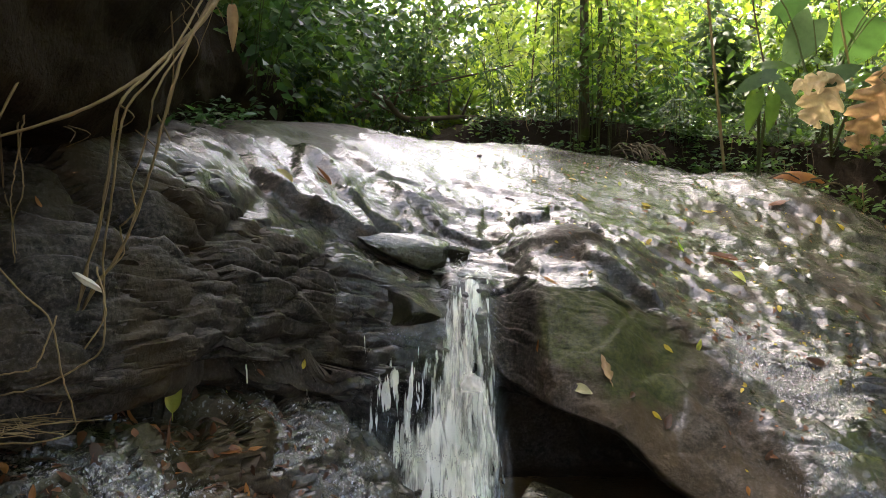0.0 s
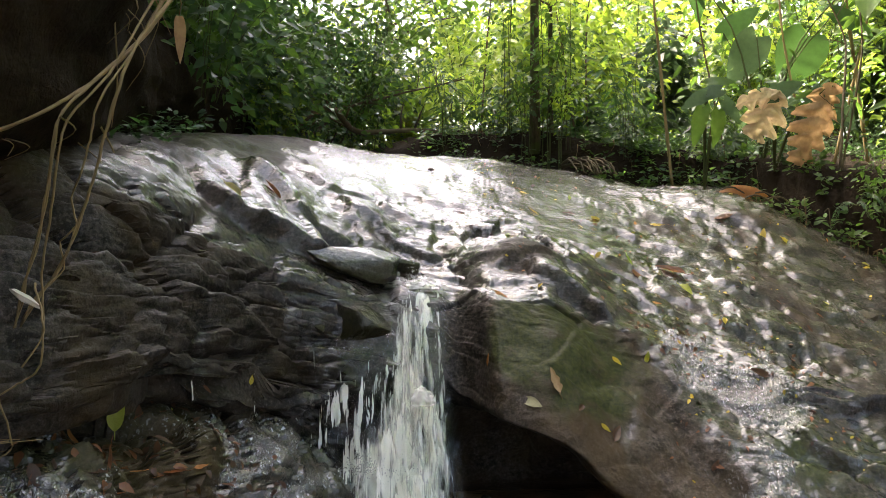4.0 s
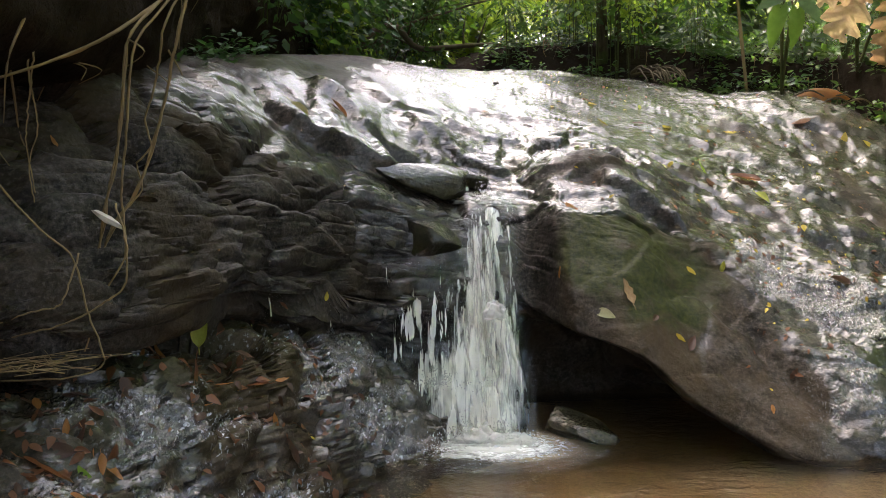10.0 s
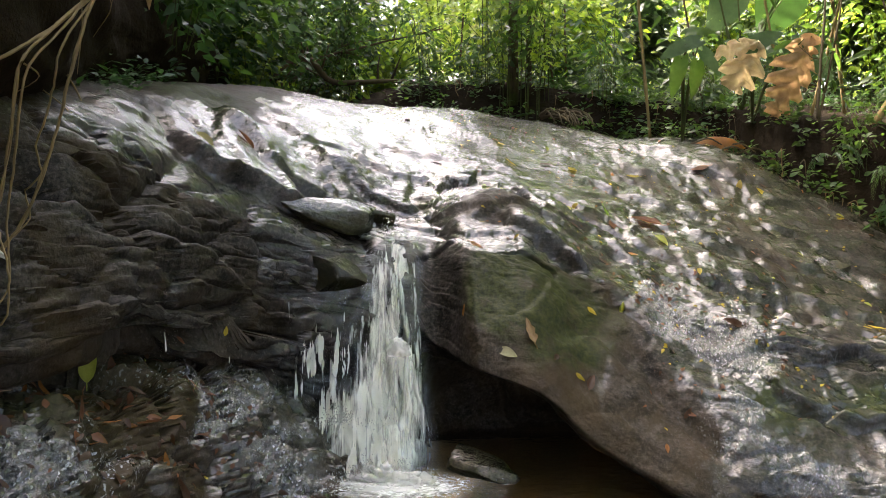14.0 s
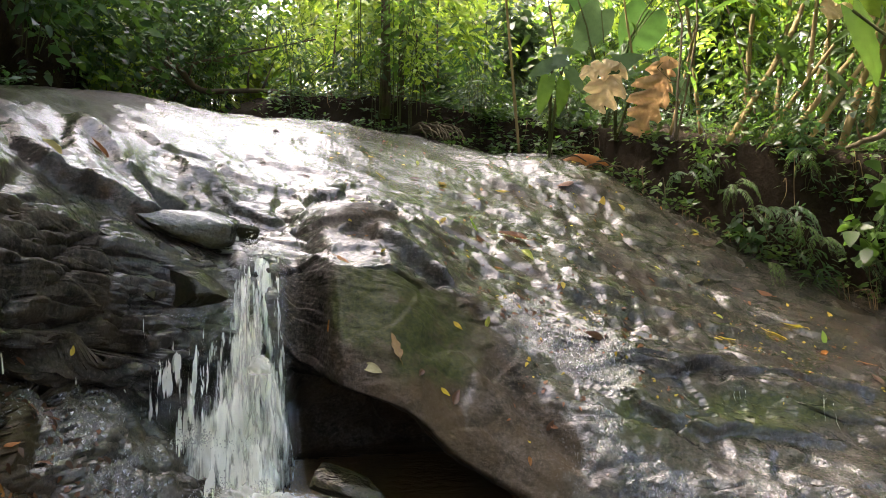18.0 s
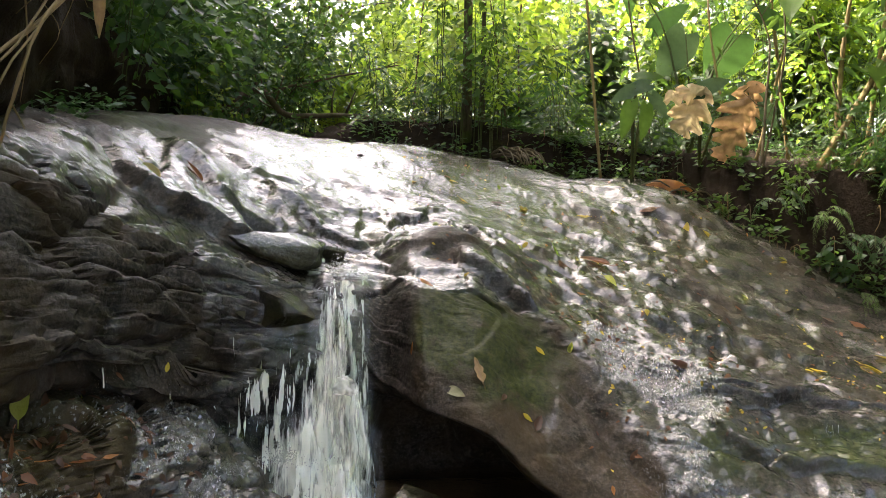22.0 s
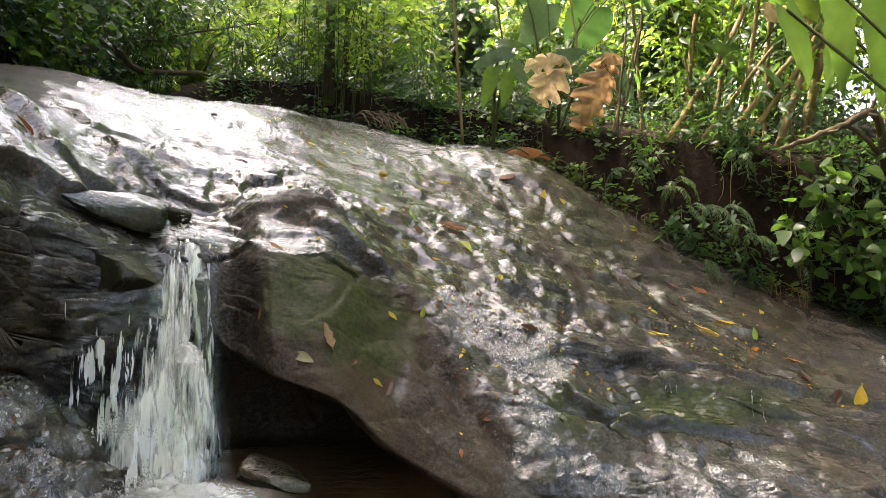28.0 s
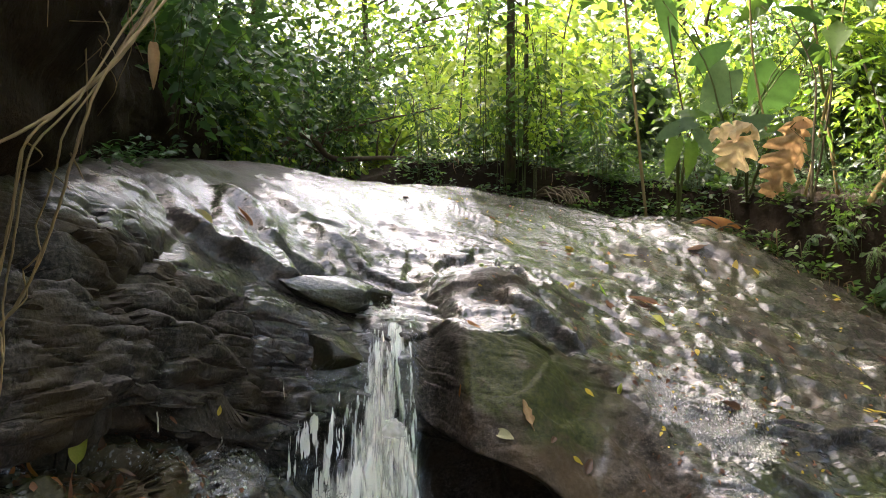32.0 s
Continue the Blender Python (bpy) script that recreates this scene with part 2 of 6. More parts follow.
def fall_material(name, low, high, stretch):
    """Falling water: white threads with clear gaps between them."""
    m = Mat(name, 0.25, 0.5)
    own = m.n("ShaderNodeMath", **{"0": m.n("ShaderNodeObjectInfo").outputs["Random"], "1": 60.0})
    own.operation = "MULTIPLY"

    def strands(scale):
        v = m.n("ShaderNodeVectorMath", **{"0": m.mapped(scale), "1": m.n("ShaderNodeCombineXYZ", X=own.outputs[0], Y=own.outputs[0]).outputs[0]})
        return v.outputs[0]

    f = m.mix(0.45, m.noise(9.0, 4, 0.6, strands((4.0, 0.4, stretch)), 0.4), m.noise(9.0, 4, 0.6, strands((10.0, 0.6, 1.6 * stretch)), 0.3))
    m.set(Base_Color=(0.80, 0.78, 0.70))
    tr = m.n("ShaderNodeBsdfTranslucent", Color=(0.82, 0.80, 0.72, 1))
    sh = m.n("ShaderNodeMixShader", Fac=0.4)
    m.t.links.new(m.b.outputs[0], sh.inputs[1])
    m.t.links.new(tr.outputs[0], sh.inputs[2])
    clear = m.n("ShaderNodeBsdfTransparent", Color=(0.97, 0.98, 0.97, 1))
    gl = m.n("ShaderNodeBsdfGlossy", Color=(1, 1, 1, 1), Roughness=0.15)
    thin = m.n("ShaderNodeMixShader", Fac=0.01)
    m.t.links.new(clear.outputs[0], thin.inputs[1])
    m.t.links.new(gl.outputs[0], thin.inputs[2])
    dens = m.n("ShaderNodeAttribute")
    dens.attribute_name = "flow"
    k = m.n("ShaderNodeMath", **{"0": f, "1": m.ramp(dens.outputs["Fac"], (0.0, 0.0), (1.0, 0.5))})
    k.operation = "ADD"
    all_ = m.n("ShaderNodeMixShader", Fac=m.ramp(k.outputs[0], (0.5 + low, 0.0), (0.5 + high, 1.0)))
    m.t.links.new(thin.outputs[0], all_.inputs[1])
    m.t.links.new(sh.outputs[0], all_.inputs[2])
    m.t.links.new(all_.outputs[0], m.out.inputs[0])
    return m.m


M_FALL = fall_material("falling_water", 0.36, 1.10, 0.66)
M_VEIL = fall_material("thin_falling_water", 0.485, 1.20, 0.50)


def white_water():
    m = Mat("white_water", 0.2, 0.5)
    m.set(Base_Color=(0.82, 0.80, 0.74))
    tr = m.n("ShaderNodeBsdfTranslucent", Color=(0.82, 0.84, 0.8, 1))
    clear = m.n("ShaderNodeBsdfTransparent", Color=(1, 1, 1, 1))
    a = m.n("ShaderNodeMixShader", Fac=0.45)
    m.t.links.new(m.b.outputs[0], a.inputs[1])
    m.t.links.new(tr.outputs[0], a.inputs[2])
    b = m.n("ShaderNodeMixShader", Fac=0.68)
    m.t.links.new(a.outputs[0], b.inputs[1])
    m.t.links.new(clear.outputs[0], b.inputs[2])
    m.t.links.new(b.outputs[0], m.out.inputs[0])
    return m.m


M_WHITE = white_water()


def foam_material():
    m = Mat("foam", 0.4, 0.4)
    m.set(Base_Color=(0.80, 0.81, 0.77))
    f = m.noise(60, 6, 0.7, m.mapped((0.7, 1.5, 1)), 0.8)
    far = m.n("ShaderNodeVectorMath", **{"0": m.mapped((3.6, 6.0, 0))})
    far.operation = "LENGTH"
    k = m.n("ShaderNodeMath", **{"0": f, "1": m.ramp(far.outputs["Value"], (0.0, 0.42), (1.0, 0.0))})
    k.operation = "ADD"
    clear = m.n("ShaderNodeBsdfTransparent", Color=(1, 1, 1, 1))
    sh = m.n("ShaderNodeMixShader", Fac=m.ramp(k.outputs[0], (0.50, 0.0), (1.0, 0.9)))
    m.t.links.new(clear.outputs[0], sh.inputs[1])
    m.t.links.new(m.b.outputs[0], sh.inputs[2])
    m.t.links.new(sh.outputs[0], m.out.inputs[0])
    return m.m


M_FOAM = foam_material()


def pool_material():
    m = Mat("pool_water", 0.06, 0.5)
    m.set(Base_Color=(0.35, 0.25, 0.13), Transmission_Weight=1.0, IOR=1.33)
    m.set(Normal=m.bump(m.noise(13, 2, 0.5, m.mapped((1.0, 1.8, 1.0)), 0.6), 0.45, 0.02))
    m.b.inputs["Base Color"].default_value = (0.72, 0.60, 0.42, 1)
    return m.m


M_POOL = pool_material()


def sand_material():
    m = Mat("pool_sand", 0.8, 0.3)
    a, f = m.noise(4, 5, 0.6), m.noise(90, 4, 0.7)
    col = m.mix(a, (0.17, 0.125, 0.070), (0.36, 0.28, 0.165))
    col = m.mix(m.ramp(f, (0.4, 0.5), (0.6, 0.0)), col, (0.05, 0.035, 0.02))
    m.set(Base_Color=col, Normal=m.bump(f, 0.6, 0.01))
    return m.m


M_SAND = sand_material()


# ---------------------------------------------------------------- mesh helpers
def mesh(name, verts, faces, mat, smooth=True):
    me = bpy.data.meshes.new(name)
    me.from_pydata([tuple(v) for v in verts], [], [tuple(f) for f in faces])
    me.materials.append(mat)
    if smooth:
        me.polygons.foreach_set("use_smooth", [True] * len(me.polygons))
    me.update()
    return me


def give(me, name, values):
    me.attributes.new(name, "FLOAT", "POINT").data.foreach_set("value", np.asarray(values, np.float32))
    return me


def part(name, me, parent=None, label="", loc=None):
    ob = new(name, me)
    if parent is not None:
        ob.parent = parent
    if loc is not None:
        ob.location = loc
    return tagged(ob, label)


def thing(name, loc, label, category, group="", kind=""):
    ob = new(name)
    ob.location = loc
    return tagged(ob, label, category, group, kind)


def pchip(xs, ys, q):
    """Smooth curve through ys at xs that never swings past them; ys: (n, ...)."""
    xs, ys, q = np.asarray(xs, float), np.asarray(ys, float), np.asarray(q, float)
    h = np.diff(xs).reshape((-1,) + (1,) * (ys.ndim - 1))
    d = np.diff(ys, axis=0) / h
    m = np.zeros_like(ys)
    m[0], m[-1] = d[0], d[-1]
    ok = d[:-1] * d[1:] > 0
    w = 2 * d[:-1] * d[1:] / np.where(ok, d[:-1] + d[1:], 1)
    m[1:-1] = np.where(ok, w, 0)
    i = np.clip(np.searchsorted(xs, q, side="right") - 1, 0, len(xs) - 2)
    hh = h[i]
    t = ((q - xs[i]).reshape((-1,) + (1,) * (ys.ndim - 1))) / hh
    return ((1 + 2 * t) * (1 - t) ** 2) * ys[i] + t * (1 - t) ** 2 * hh * m[i] + t * t * (3 - 2 * t) * ys[i + 1] + t * t * (t - 1) * hh * m[i + 1]


def loft(stations, nu, nv, lo=None, hi=None):
    """A sheet through cross sections: stations are (s, [(a, b), ...]). Gives s, a, b on an nu x nv grid."""
    ss = np.array([s for s, _ in stations])
    pr = np.array([p for _, p in stations], float)
    k = pr.shape[1]
    prof = pchip(np.arange(k), pr.transpose(1, 0, 2), np.linspace(0, k - 1, nv)).transpose(1, 0, 2)
    q = np.linspace(ss[0] if lo is None else lo, ss[-1] if hi is None else hi, nu)
    ab = pchip(ss, prof, q)
    return np.repeat(q[:, None], nv, 1), ab[..., 0], ab[..., 1]


def grid_faces(nu, nv, flip=False):
    i, j = np.meshgrid(np.arange(nu - 1), np.arange(nv - 1), indexing="ij")
    a = (i * nv + j).ravel()
    f = np.stack([a, a + nv, a + nv + 1, a + 1], 1)
    return f[:, ::-1] if flip else f


def normals(P):
    du, dv = np.gradient(P, axis=0), np.gradient(P, axis=1)
    n = np.cross(du, dv)
    return n / (np.linalg.norm(n, axis=-1, keepdims=True) + 1e-12)


def displaced(P, fn, sign=1.0, soften=2, keep=None):
    N = normals(P) * sign
    D = np.array([fn(Vector(p)) for p in P.reshape(-1, 3)]).reshape(P.shape[:2])
    crisp = D.copy()
    for _ in range(soften):
        D[1:-1, 1:-1] = (4 * D[1:-1, 1:-1] + D[:-2, 1:-1] + D[2:, 1:-1] + D[1:-1, :-2] + D[1:-1, 2:]) / 8
    if keep is not None:
        D = crisp * keep + D * (1 - keep)
    return P + N * D[..., None]


def fbm(p, scale, octaves=4):
    return noise.fractal(p * scale, 0.9, 2.0, octaves)


def tube_arrays(pts, radii, sides=6):
    """Verts and faces of a tapering tube along pts."""
    pts = [Vector(p) for p in pts]
    vs, fs = [], []
    n = len(pts)
    ref = Vector((0.31, 0.17, 0.93)).normalized()
    for k, p in enumerate(pts):
        d = (pts[min(k + 1, n - 1)] - pts[max(k - 1, 0)]).normalized()
        a = d.cross(ref)
        if a.length < 0.1:
            a = d.cross(Vector((1, 0, 0)))
        a.normalize()
        b = d.cross(a)
        for s in range(sides):
            w = 2 * math.pi * s / sides
            vs.append(p + (a * math.cos(w) + b * math.sin(w)) * radii[k])
    for k in range(n - 1):
        for s in range(sides):
            t = (s + 1) % sides
            fs.append((k * sides + s, k * sides + t, (k + 1) * sides + t, (k + 1) * sides + s))
    fs.append(tuple(range(sides))[::-1])
    fs.append(tuple((n - 1) * sides + s for s in range(sides)))
    return vs, fs


def tube(name, pts, r0, r1, mat, sides=6):
    n = len(pts)
    v, f = tube_arrays(pts, [r0 + (r1 - r0) * k / (n - 1) for k in range(n)], sides)
    return mesh(name, v, f, mat)


def curve_points(ctrl, n):
    c = np.array(ctrl, float)
    return pchip(np.arange(len(c)), c, np.linspace(0, len(c) - 1, n))


def leaf_template(rows=5, width=0.42, tip=0.9, fold=0.25, droop=0.25, base=0.5):
    """A leaf of length 1 along +x, with a midrib fold and a droop; three points a row."""
    v, f = [], []
    for k in range(rows + 1):
        t = k / rows
        w = width * (math.sin(math.pi * t ** base) ** tip if 0 < t < 1 else 0.02) * 0.5
        z = -droop * t * t
        v += [(t, -w, z + fold * w), (t, 0, z), (t, w, z + fold * w)]
    for k in range(rows):
        a = 3 * k
        f += [(a, a + 3, a + 4, a + 1), (a + 1, a + 4, a + 5, a + 2)]
    return np.array(v), np.array(f)


OVATE = leaf_template(4, 0.50, 0.8, 0.22, 0.25, 0.6)
MID = leaf_template(3, 0.52, 0.8, 0.22, 0.25, 0.6)
CROWN = leaf_template(2, 0.56, 0.8, 0.22, 0.25, 0.6)
LANCE = leaf_template(5, 0.24, 0.8, 0.3, 0.35, 0.75)
HEART = leaf_template(7, 0.75, 0.65, 0.18, 0.22, 0.55)


def leaves_mesh(name, items, template, mat):
    """items: (place, way the leaf points, up side, length)."""
    tv, tf = template
    V, Fc = [], []
    for k, (p, d, up, ln) in enumerate(items):
        d = Vector(d).normalized()
        s = Vector(up).cross(d)
        if s.length < 1e-3:
            s = d.cross(Vector((1, 0, 0)))
        s.normalize()
        u = d.cross(s)
        R = np.array([d, s, u]) * ln
        V.append(tv @ R + np.array(p))
        Fc.append(tf + k * len(tv))
    return mesh(name, np.concatenate(V), np.concatenate(Fc), mat)


def rvec(rng, s=1.0):
    return Vector((rng.gauss(0, s), rng.gauss(0, s), rng.gauss(0, s)))


# ---------------------------------------------------------------- the rock
# cross sections: x, then (y, z) from the foot under water up over the brow and back to the crest
ROCK = [
    (-3.2, [(0.9, -.3), (1.2, .3), (1.0, .6), (0.5, .7), (0.6, 1.0), (1.2, 1.25), (2.2, 1.35), (3.4, 1.4), (5.0, 1.5), (6.6, 1.5)]),
    (-2.0, [(1.6, -.3), (1.9, .3), (1.7, .55), (1.2, .64), (1.4, 1.0), (1.9, 1.35), (2.6, 1.40), (3.6, 1.45), (5.0, 1.55), (6.6, 1.6)]),
    (-1.3, [(2.2, -.3), (2.4, .3), (2.2, .60), (1.6, .70), (1.75, .95), (2.2, 1.36), (2.8, 1.45), (3.8, 1.54), (5.2, 1.62), (6.6, 1.7)]),
    (-0.95, [(2.6, -.3), (2.6, .4), (2.40, .66), (1.88, .74), (2.10, .98), (2.60, 1.26), (3.05, 1.38), (4.0, 1.53), (5.4, 1.66), (6.6, 1.7)]),
    (-0.7, [(2.9, -.3), (2.8, .4), (2.65, .64), (2.36, .72), (2.62, .92), (2.92, 1.11), (3.2, 1.22), (4.0, 1.43), (5.5, 1.65), (6.6, 1.65)]),
    (-0.5, [(3.2, -.3), (3.08, .4), (2.98, .56), (2.86, .63), (2.99, .83), (3.12, 1.01), (3.35, 1.08), (4.1, 1.36), (5.55, 1.62), (6.6, 1.6)]),
    (-0.25, [(3.3, -.3), (3.25, .2), (3.24, .36), (3.20, .52), (3.24, .72), (3.30, .88), (3.6, 1.01), (4.2, 1.27), (5.6, 1.58), (6.6, 1.55)]),
    (-0.07, [(3.3, -.3), (3.25, .2), (3.26, .40), (3.26, .60), (3.32, .74), (3.41, .85), (3.7, .99), (4.3, 1.22), (5.6, 1.56), (6.6, 1.5)]),
    (0.08, [(3.3, -.3), (3.25, .2), (3.26, .40), (3.26, .60), (3.32, .74), (3.43, .85), (3.7, .96), (4.3, 1.185), (5.6, 1.55), (6.6, 1.5)]),
    (0.17, [(3.6, -.3), (3.5, .2), (3.4, .42), (3.24, .48), (3.30, .65), (3.40, .80), (3.7, .965), (4.3, 1.172), (5.6, 1.55), (6.6, 1.5)]),
    (0.31, [(3.65, -.3), (3.55, .18), (3.42, .40), (2.98, .44), (3.08, .62), (3.29, .85), (3.80, 1.035), (4.35, 1.182), (5.6, 1.54), (6.6, 1.48)]),
    (0.50, [(3.7, -.3), (3.6, .12), (3.45, .34), (2.90, .38), (3.06, .59), (3.31, .84), (3.85, 1.045), (4.45, 1.190), (5.65, 1.53), (6.6, 1.45)]),
    (0.75, [(3.7, -.3), (3.6, .0), (3.4, .20), (2.85, .17), (3.05, .42), (3.36, .74), (3.9, .97), (4.55, 1.160), (5.7, 1.49), (6.6, 1.4)]),
    (1.10, [(3.2, -.5), (3.1, -.35), (2.9, -.15), (2.70, .03), (3.0, .35), (3.38, .62), (3.95, .88), (4.6, 1.10), (5.7, 1.44), (6.6, 1.4)]),
    (1.40, [(2.9, -.5), (2.8, -.35), (2.7, -.1), (2.72, .10), (2.95, .32), (3.2, .52), (3.9, .80), (4.6, 1.05), (5.5, 1.37), (6.5, 1.35)]),
    (1.90, [(2.4, -.5), (2.45, -.2), (2.5, .0), (2.62, .12), (3.0, .26), (3.15, .43), (3.8, .66), (4.4, .90), (5.2, 1.30), (6.5, 1.4)]),
    (2.50, [(2.1, -.5), (2.2, -.2), (2.35, .0), (2.5, .06), (2.75, .12), (2.9, .26), (3.6, .46), (4.2, .70), (4.9, 1.0), (6.5, 1.2)]),
    (3.40, [(1.8, -.5), (1.9, -.2), (2.1, -.05), (2.3, .0), (2.5, .06), (2.7, .15), (3.3, .30), (3.8, .42), (4.8, .70), (6.5, .9)]),
    (5.50, [(1.0, -.6), (1.1, -.4), (1.3, -.3), (1.5, -.2), (1.8, -.1), (2.1, -.05), (2.7, .0), (3.3, .1), (4.5, .3), (6.5, .5)]),
]


def smooth(a, b, x):
    t = min(max((x - a) / (b - a), 0.0), 1.0)
    return t * t * (3 - 2 * t)


def frame_of(axis, lean):
    """Three axes of a bed: its normal, and two ways along it."""
    w = Vector(axis).normalized()
    u = (Vector(lean) - w * w.dot(Vector(lean))).normalized()
    return u, w.cross(u), w


def blocks(p, axes, size, step, crack, tilt=0.0):
    """Broken beds: each block sits proud or back by its own amount, with a crack round it."""
    warp = 0.09 * noise.noise(p * 2.3) + 0.03 * noise.noise(p * 11.0)
    q = Vector((p.dot(axes[0]) / size[0] + warp, p.dot(axes[1]) / size[1] + warp, p.dot(axes[2]) / size[2] + 1.6 * warp))
    dist, pts = noise.voronoi(q)
    c = pts[0]
    r = noise.noise(c * 5.3 + Vector((3.1, 1.7, 9.2)))
    edge = dist[1] - dist[0]
    lean_ = (q - c).x * noise.noise(c * 3.1) + (q - c).z * 0.6
    return step * r + tilt * lean_ - crack * (1 - smooth(0.0, 0.14, edge))


BED_L = frame_of((0.40, -0.05, 0.90), (1, 0, -0.45))
BED_T = frame_of((0.16, -0.40, 0.90), (0.9, -0.45, 0))


# edges of the beds on the slab, in plan, from the left to the right: the upstream side stands proud.
# (places, height, how far back it dies away)
LEDGES = [
    ([(-0.80, 3.28), (-0.70, 3.17), (-0.61, 3.21), (-0.52, 3.31), (-0.42, 3.36), (-0.30, 3.42)], 0.085, 0.30),
    ([(-0.78, 3.80), (-0.62, 3.72), (-0.50, 3.58), (-0.38, 3.60), (-0.25, 3.66), (-0.14, 3.62)], 0.055, 0.22),
    ([(-0.36, 3.92), (-0.20, 3.90), (-0.06, 3.80), (0.06, 3.74), (0.12, 3.76)], 0.045, 0.20),
    ([(-0.60, 4.25), (-0.40, 4.10), (-0.18, 4.16), (0.02, 4.05), (0.22, 4.10)], 0.026, 0.25),
    ([(-0.12, 4.50), (0.08, 4.46), (0.26, 4.42), (0.48, 4.44)], 0.020, 0.30),
    ([(-0.50, 4.72), (-0.30, 4.62), (-0.05, 4.76), (0.30, 4.86), (0.70, 4.80)], 0.010, 0.30),
    ([(0.22, 4.22), (0.34, 4.16), (0.46, 4.17), (0.56, 4.20)], 0.012, 0.16),
    ([(0.40, 4.40), (0.62, 4.33), (0.86, 4.30), (1.15, 4.32)], 0.016, 0.22),
    ([(0.80, 4.62), (1.10, 4.52), (1.35, 4.34), (1.62, 4.28)], 0.020, 0.22),
    ([(0.60, 4.98), (1.05, 4.90), (1.45, 4.78), (1.90, 4.60)], 0.014, 0.25),
    ([(1.30, 3.98), (1.55, 3.90), (1.80, 3.92), (2.10, 3.84)], 0.018, 0.25),
    ([(1.20, 3.62), (1.45, 3.52), (1.75, 3.56), (2.05, 3.46), (2.40, 3.44)], 0.022, 0.22),
    ([(0.46, 3.52), (0.58, 3.49), (0.68, 3.46), (0.77, 3.40)], 0.060, 0.16),
    ([(0.20, 3.52), (0.34, 3.56), (0.46, 3.66), (0.60, 3.72), (0.80, 3.70)], 0.020, 0.20),
    ([(1.33, 3.30), (1.42, 3.15), (1.60, 3.13), (1.80, 3.17), (2.05, 3.16), (2.40, 3.09), (2.85, 2.98), (3.3, 2.9)], 0.036, 0.30),
    ([(1.34, 3.02), (1.46, 2.96), (1.62, 2.90), (1.85, 2.93), (2.2, 2.86)], 0.050, 0.16),
]
# narrow joints: places in plan, depth, half width
JOINTS = [
    ([(0.58, 3.455), (0.66, 3.425), (0.74, 3.375)], 0.050, 0.022),
    ([(0.86, 3.20), (0.93, 3.06), (1.03, 2.92), (1.16, 2.78)], 0.028, 0.030),
    ([(-0.90, 3.35), (-0.80, 3.24), (-0.72, 3.14)], 0.040, 0.030),
    ([(0.70, 4.02), (1.00, 3.86), (1.28, 3.66)], 0.016, 0.030),
    ([(1.10, 4.20), (1.50, 4.05), (1.95, 3.80), (2.5, 3.62)], 0.016, 0.035),
]


def beside(X, Y, line):
    """Signed distance to a line in plan (positive upstream of it), and how near its ends a place lies."""
    best, side, run_ = np.full(X.shape, 9.0), np.ones(X.shape), np.zeros(X.shape)
    n = len(line) - 1
    for k in range(n):
        (x0, y0), (x1, y1) = line[k], line[k + 1]
        dx, dy = x1 - x0, y1 - y0
        t = np.clip(((X - x0) * dx + (Y - y0) * dy) / (dx * dx + dy * dy), 0, 1)
        d = np.hypot(X - x0 - t * dx, Y - y0 - t * dy)
        hit = d < best
        best = np.where(hit, d, best)
        side = np.where(hit, np.sign(dx * (Y - y0) - dy * (X - x0)), side)
        run_ = np.where(hit, (k + t) / n, run_)
    return best * side, np.clip(np.minimum(run_, 1 - run_) / 0.16, 0, 1)


def ledge_relief(P_, wob):
    """All ledges and joints over a grid of places; wob: a small wander that keeps the edges ragged."""
    X, Y = P_[..., 0] + wob[0], P_[..., 1] + wob[1]
    D = np.zeros(X.shape)
    near = P_[..., 2] > 0.12
    for line, h, back in LEDGES:
        d, end = beside(X, Y, line)
        up = np.clip((d + 0.016) / 0.032, 0, 1)
        up = up * up * (3 - 2 * up)
        D += h * up * np.exp(-np.maximum(d, 0) / back) * np.sqrt(end) * near
        D -= 0.12 * h * np.exp(-(np.minimum(d, 0) / 0.05) ** 2) * (1 - up) * end * near
    for line, h, w in JOINTS:
        d, end = beside(X, Y, line)
        D -= h * np.exp(-(d / w) ** 2) * np.sqrt(end) * near
    for _ in range(1):
        D[1:-1, 1:-1] = (4 * D[1:-1, 1:-1] + D[:-2, 1:-1] + D[2:, 1:-1] + D[1:-1, :-2] + D[1:-1, 2:]) / 8
    return D


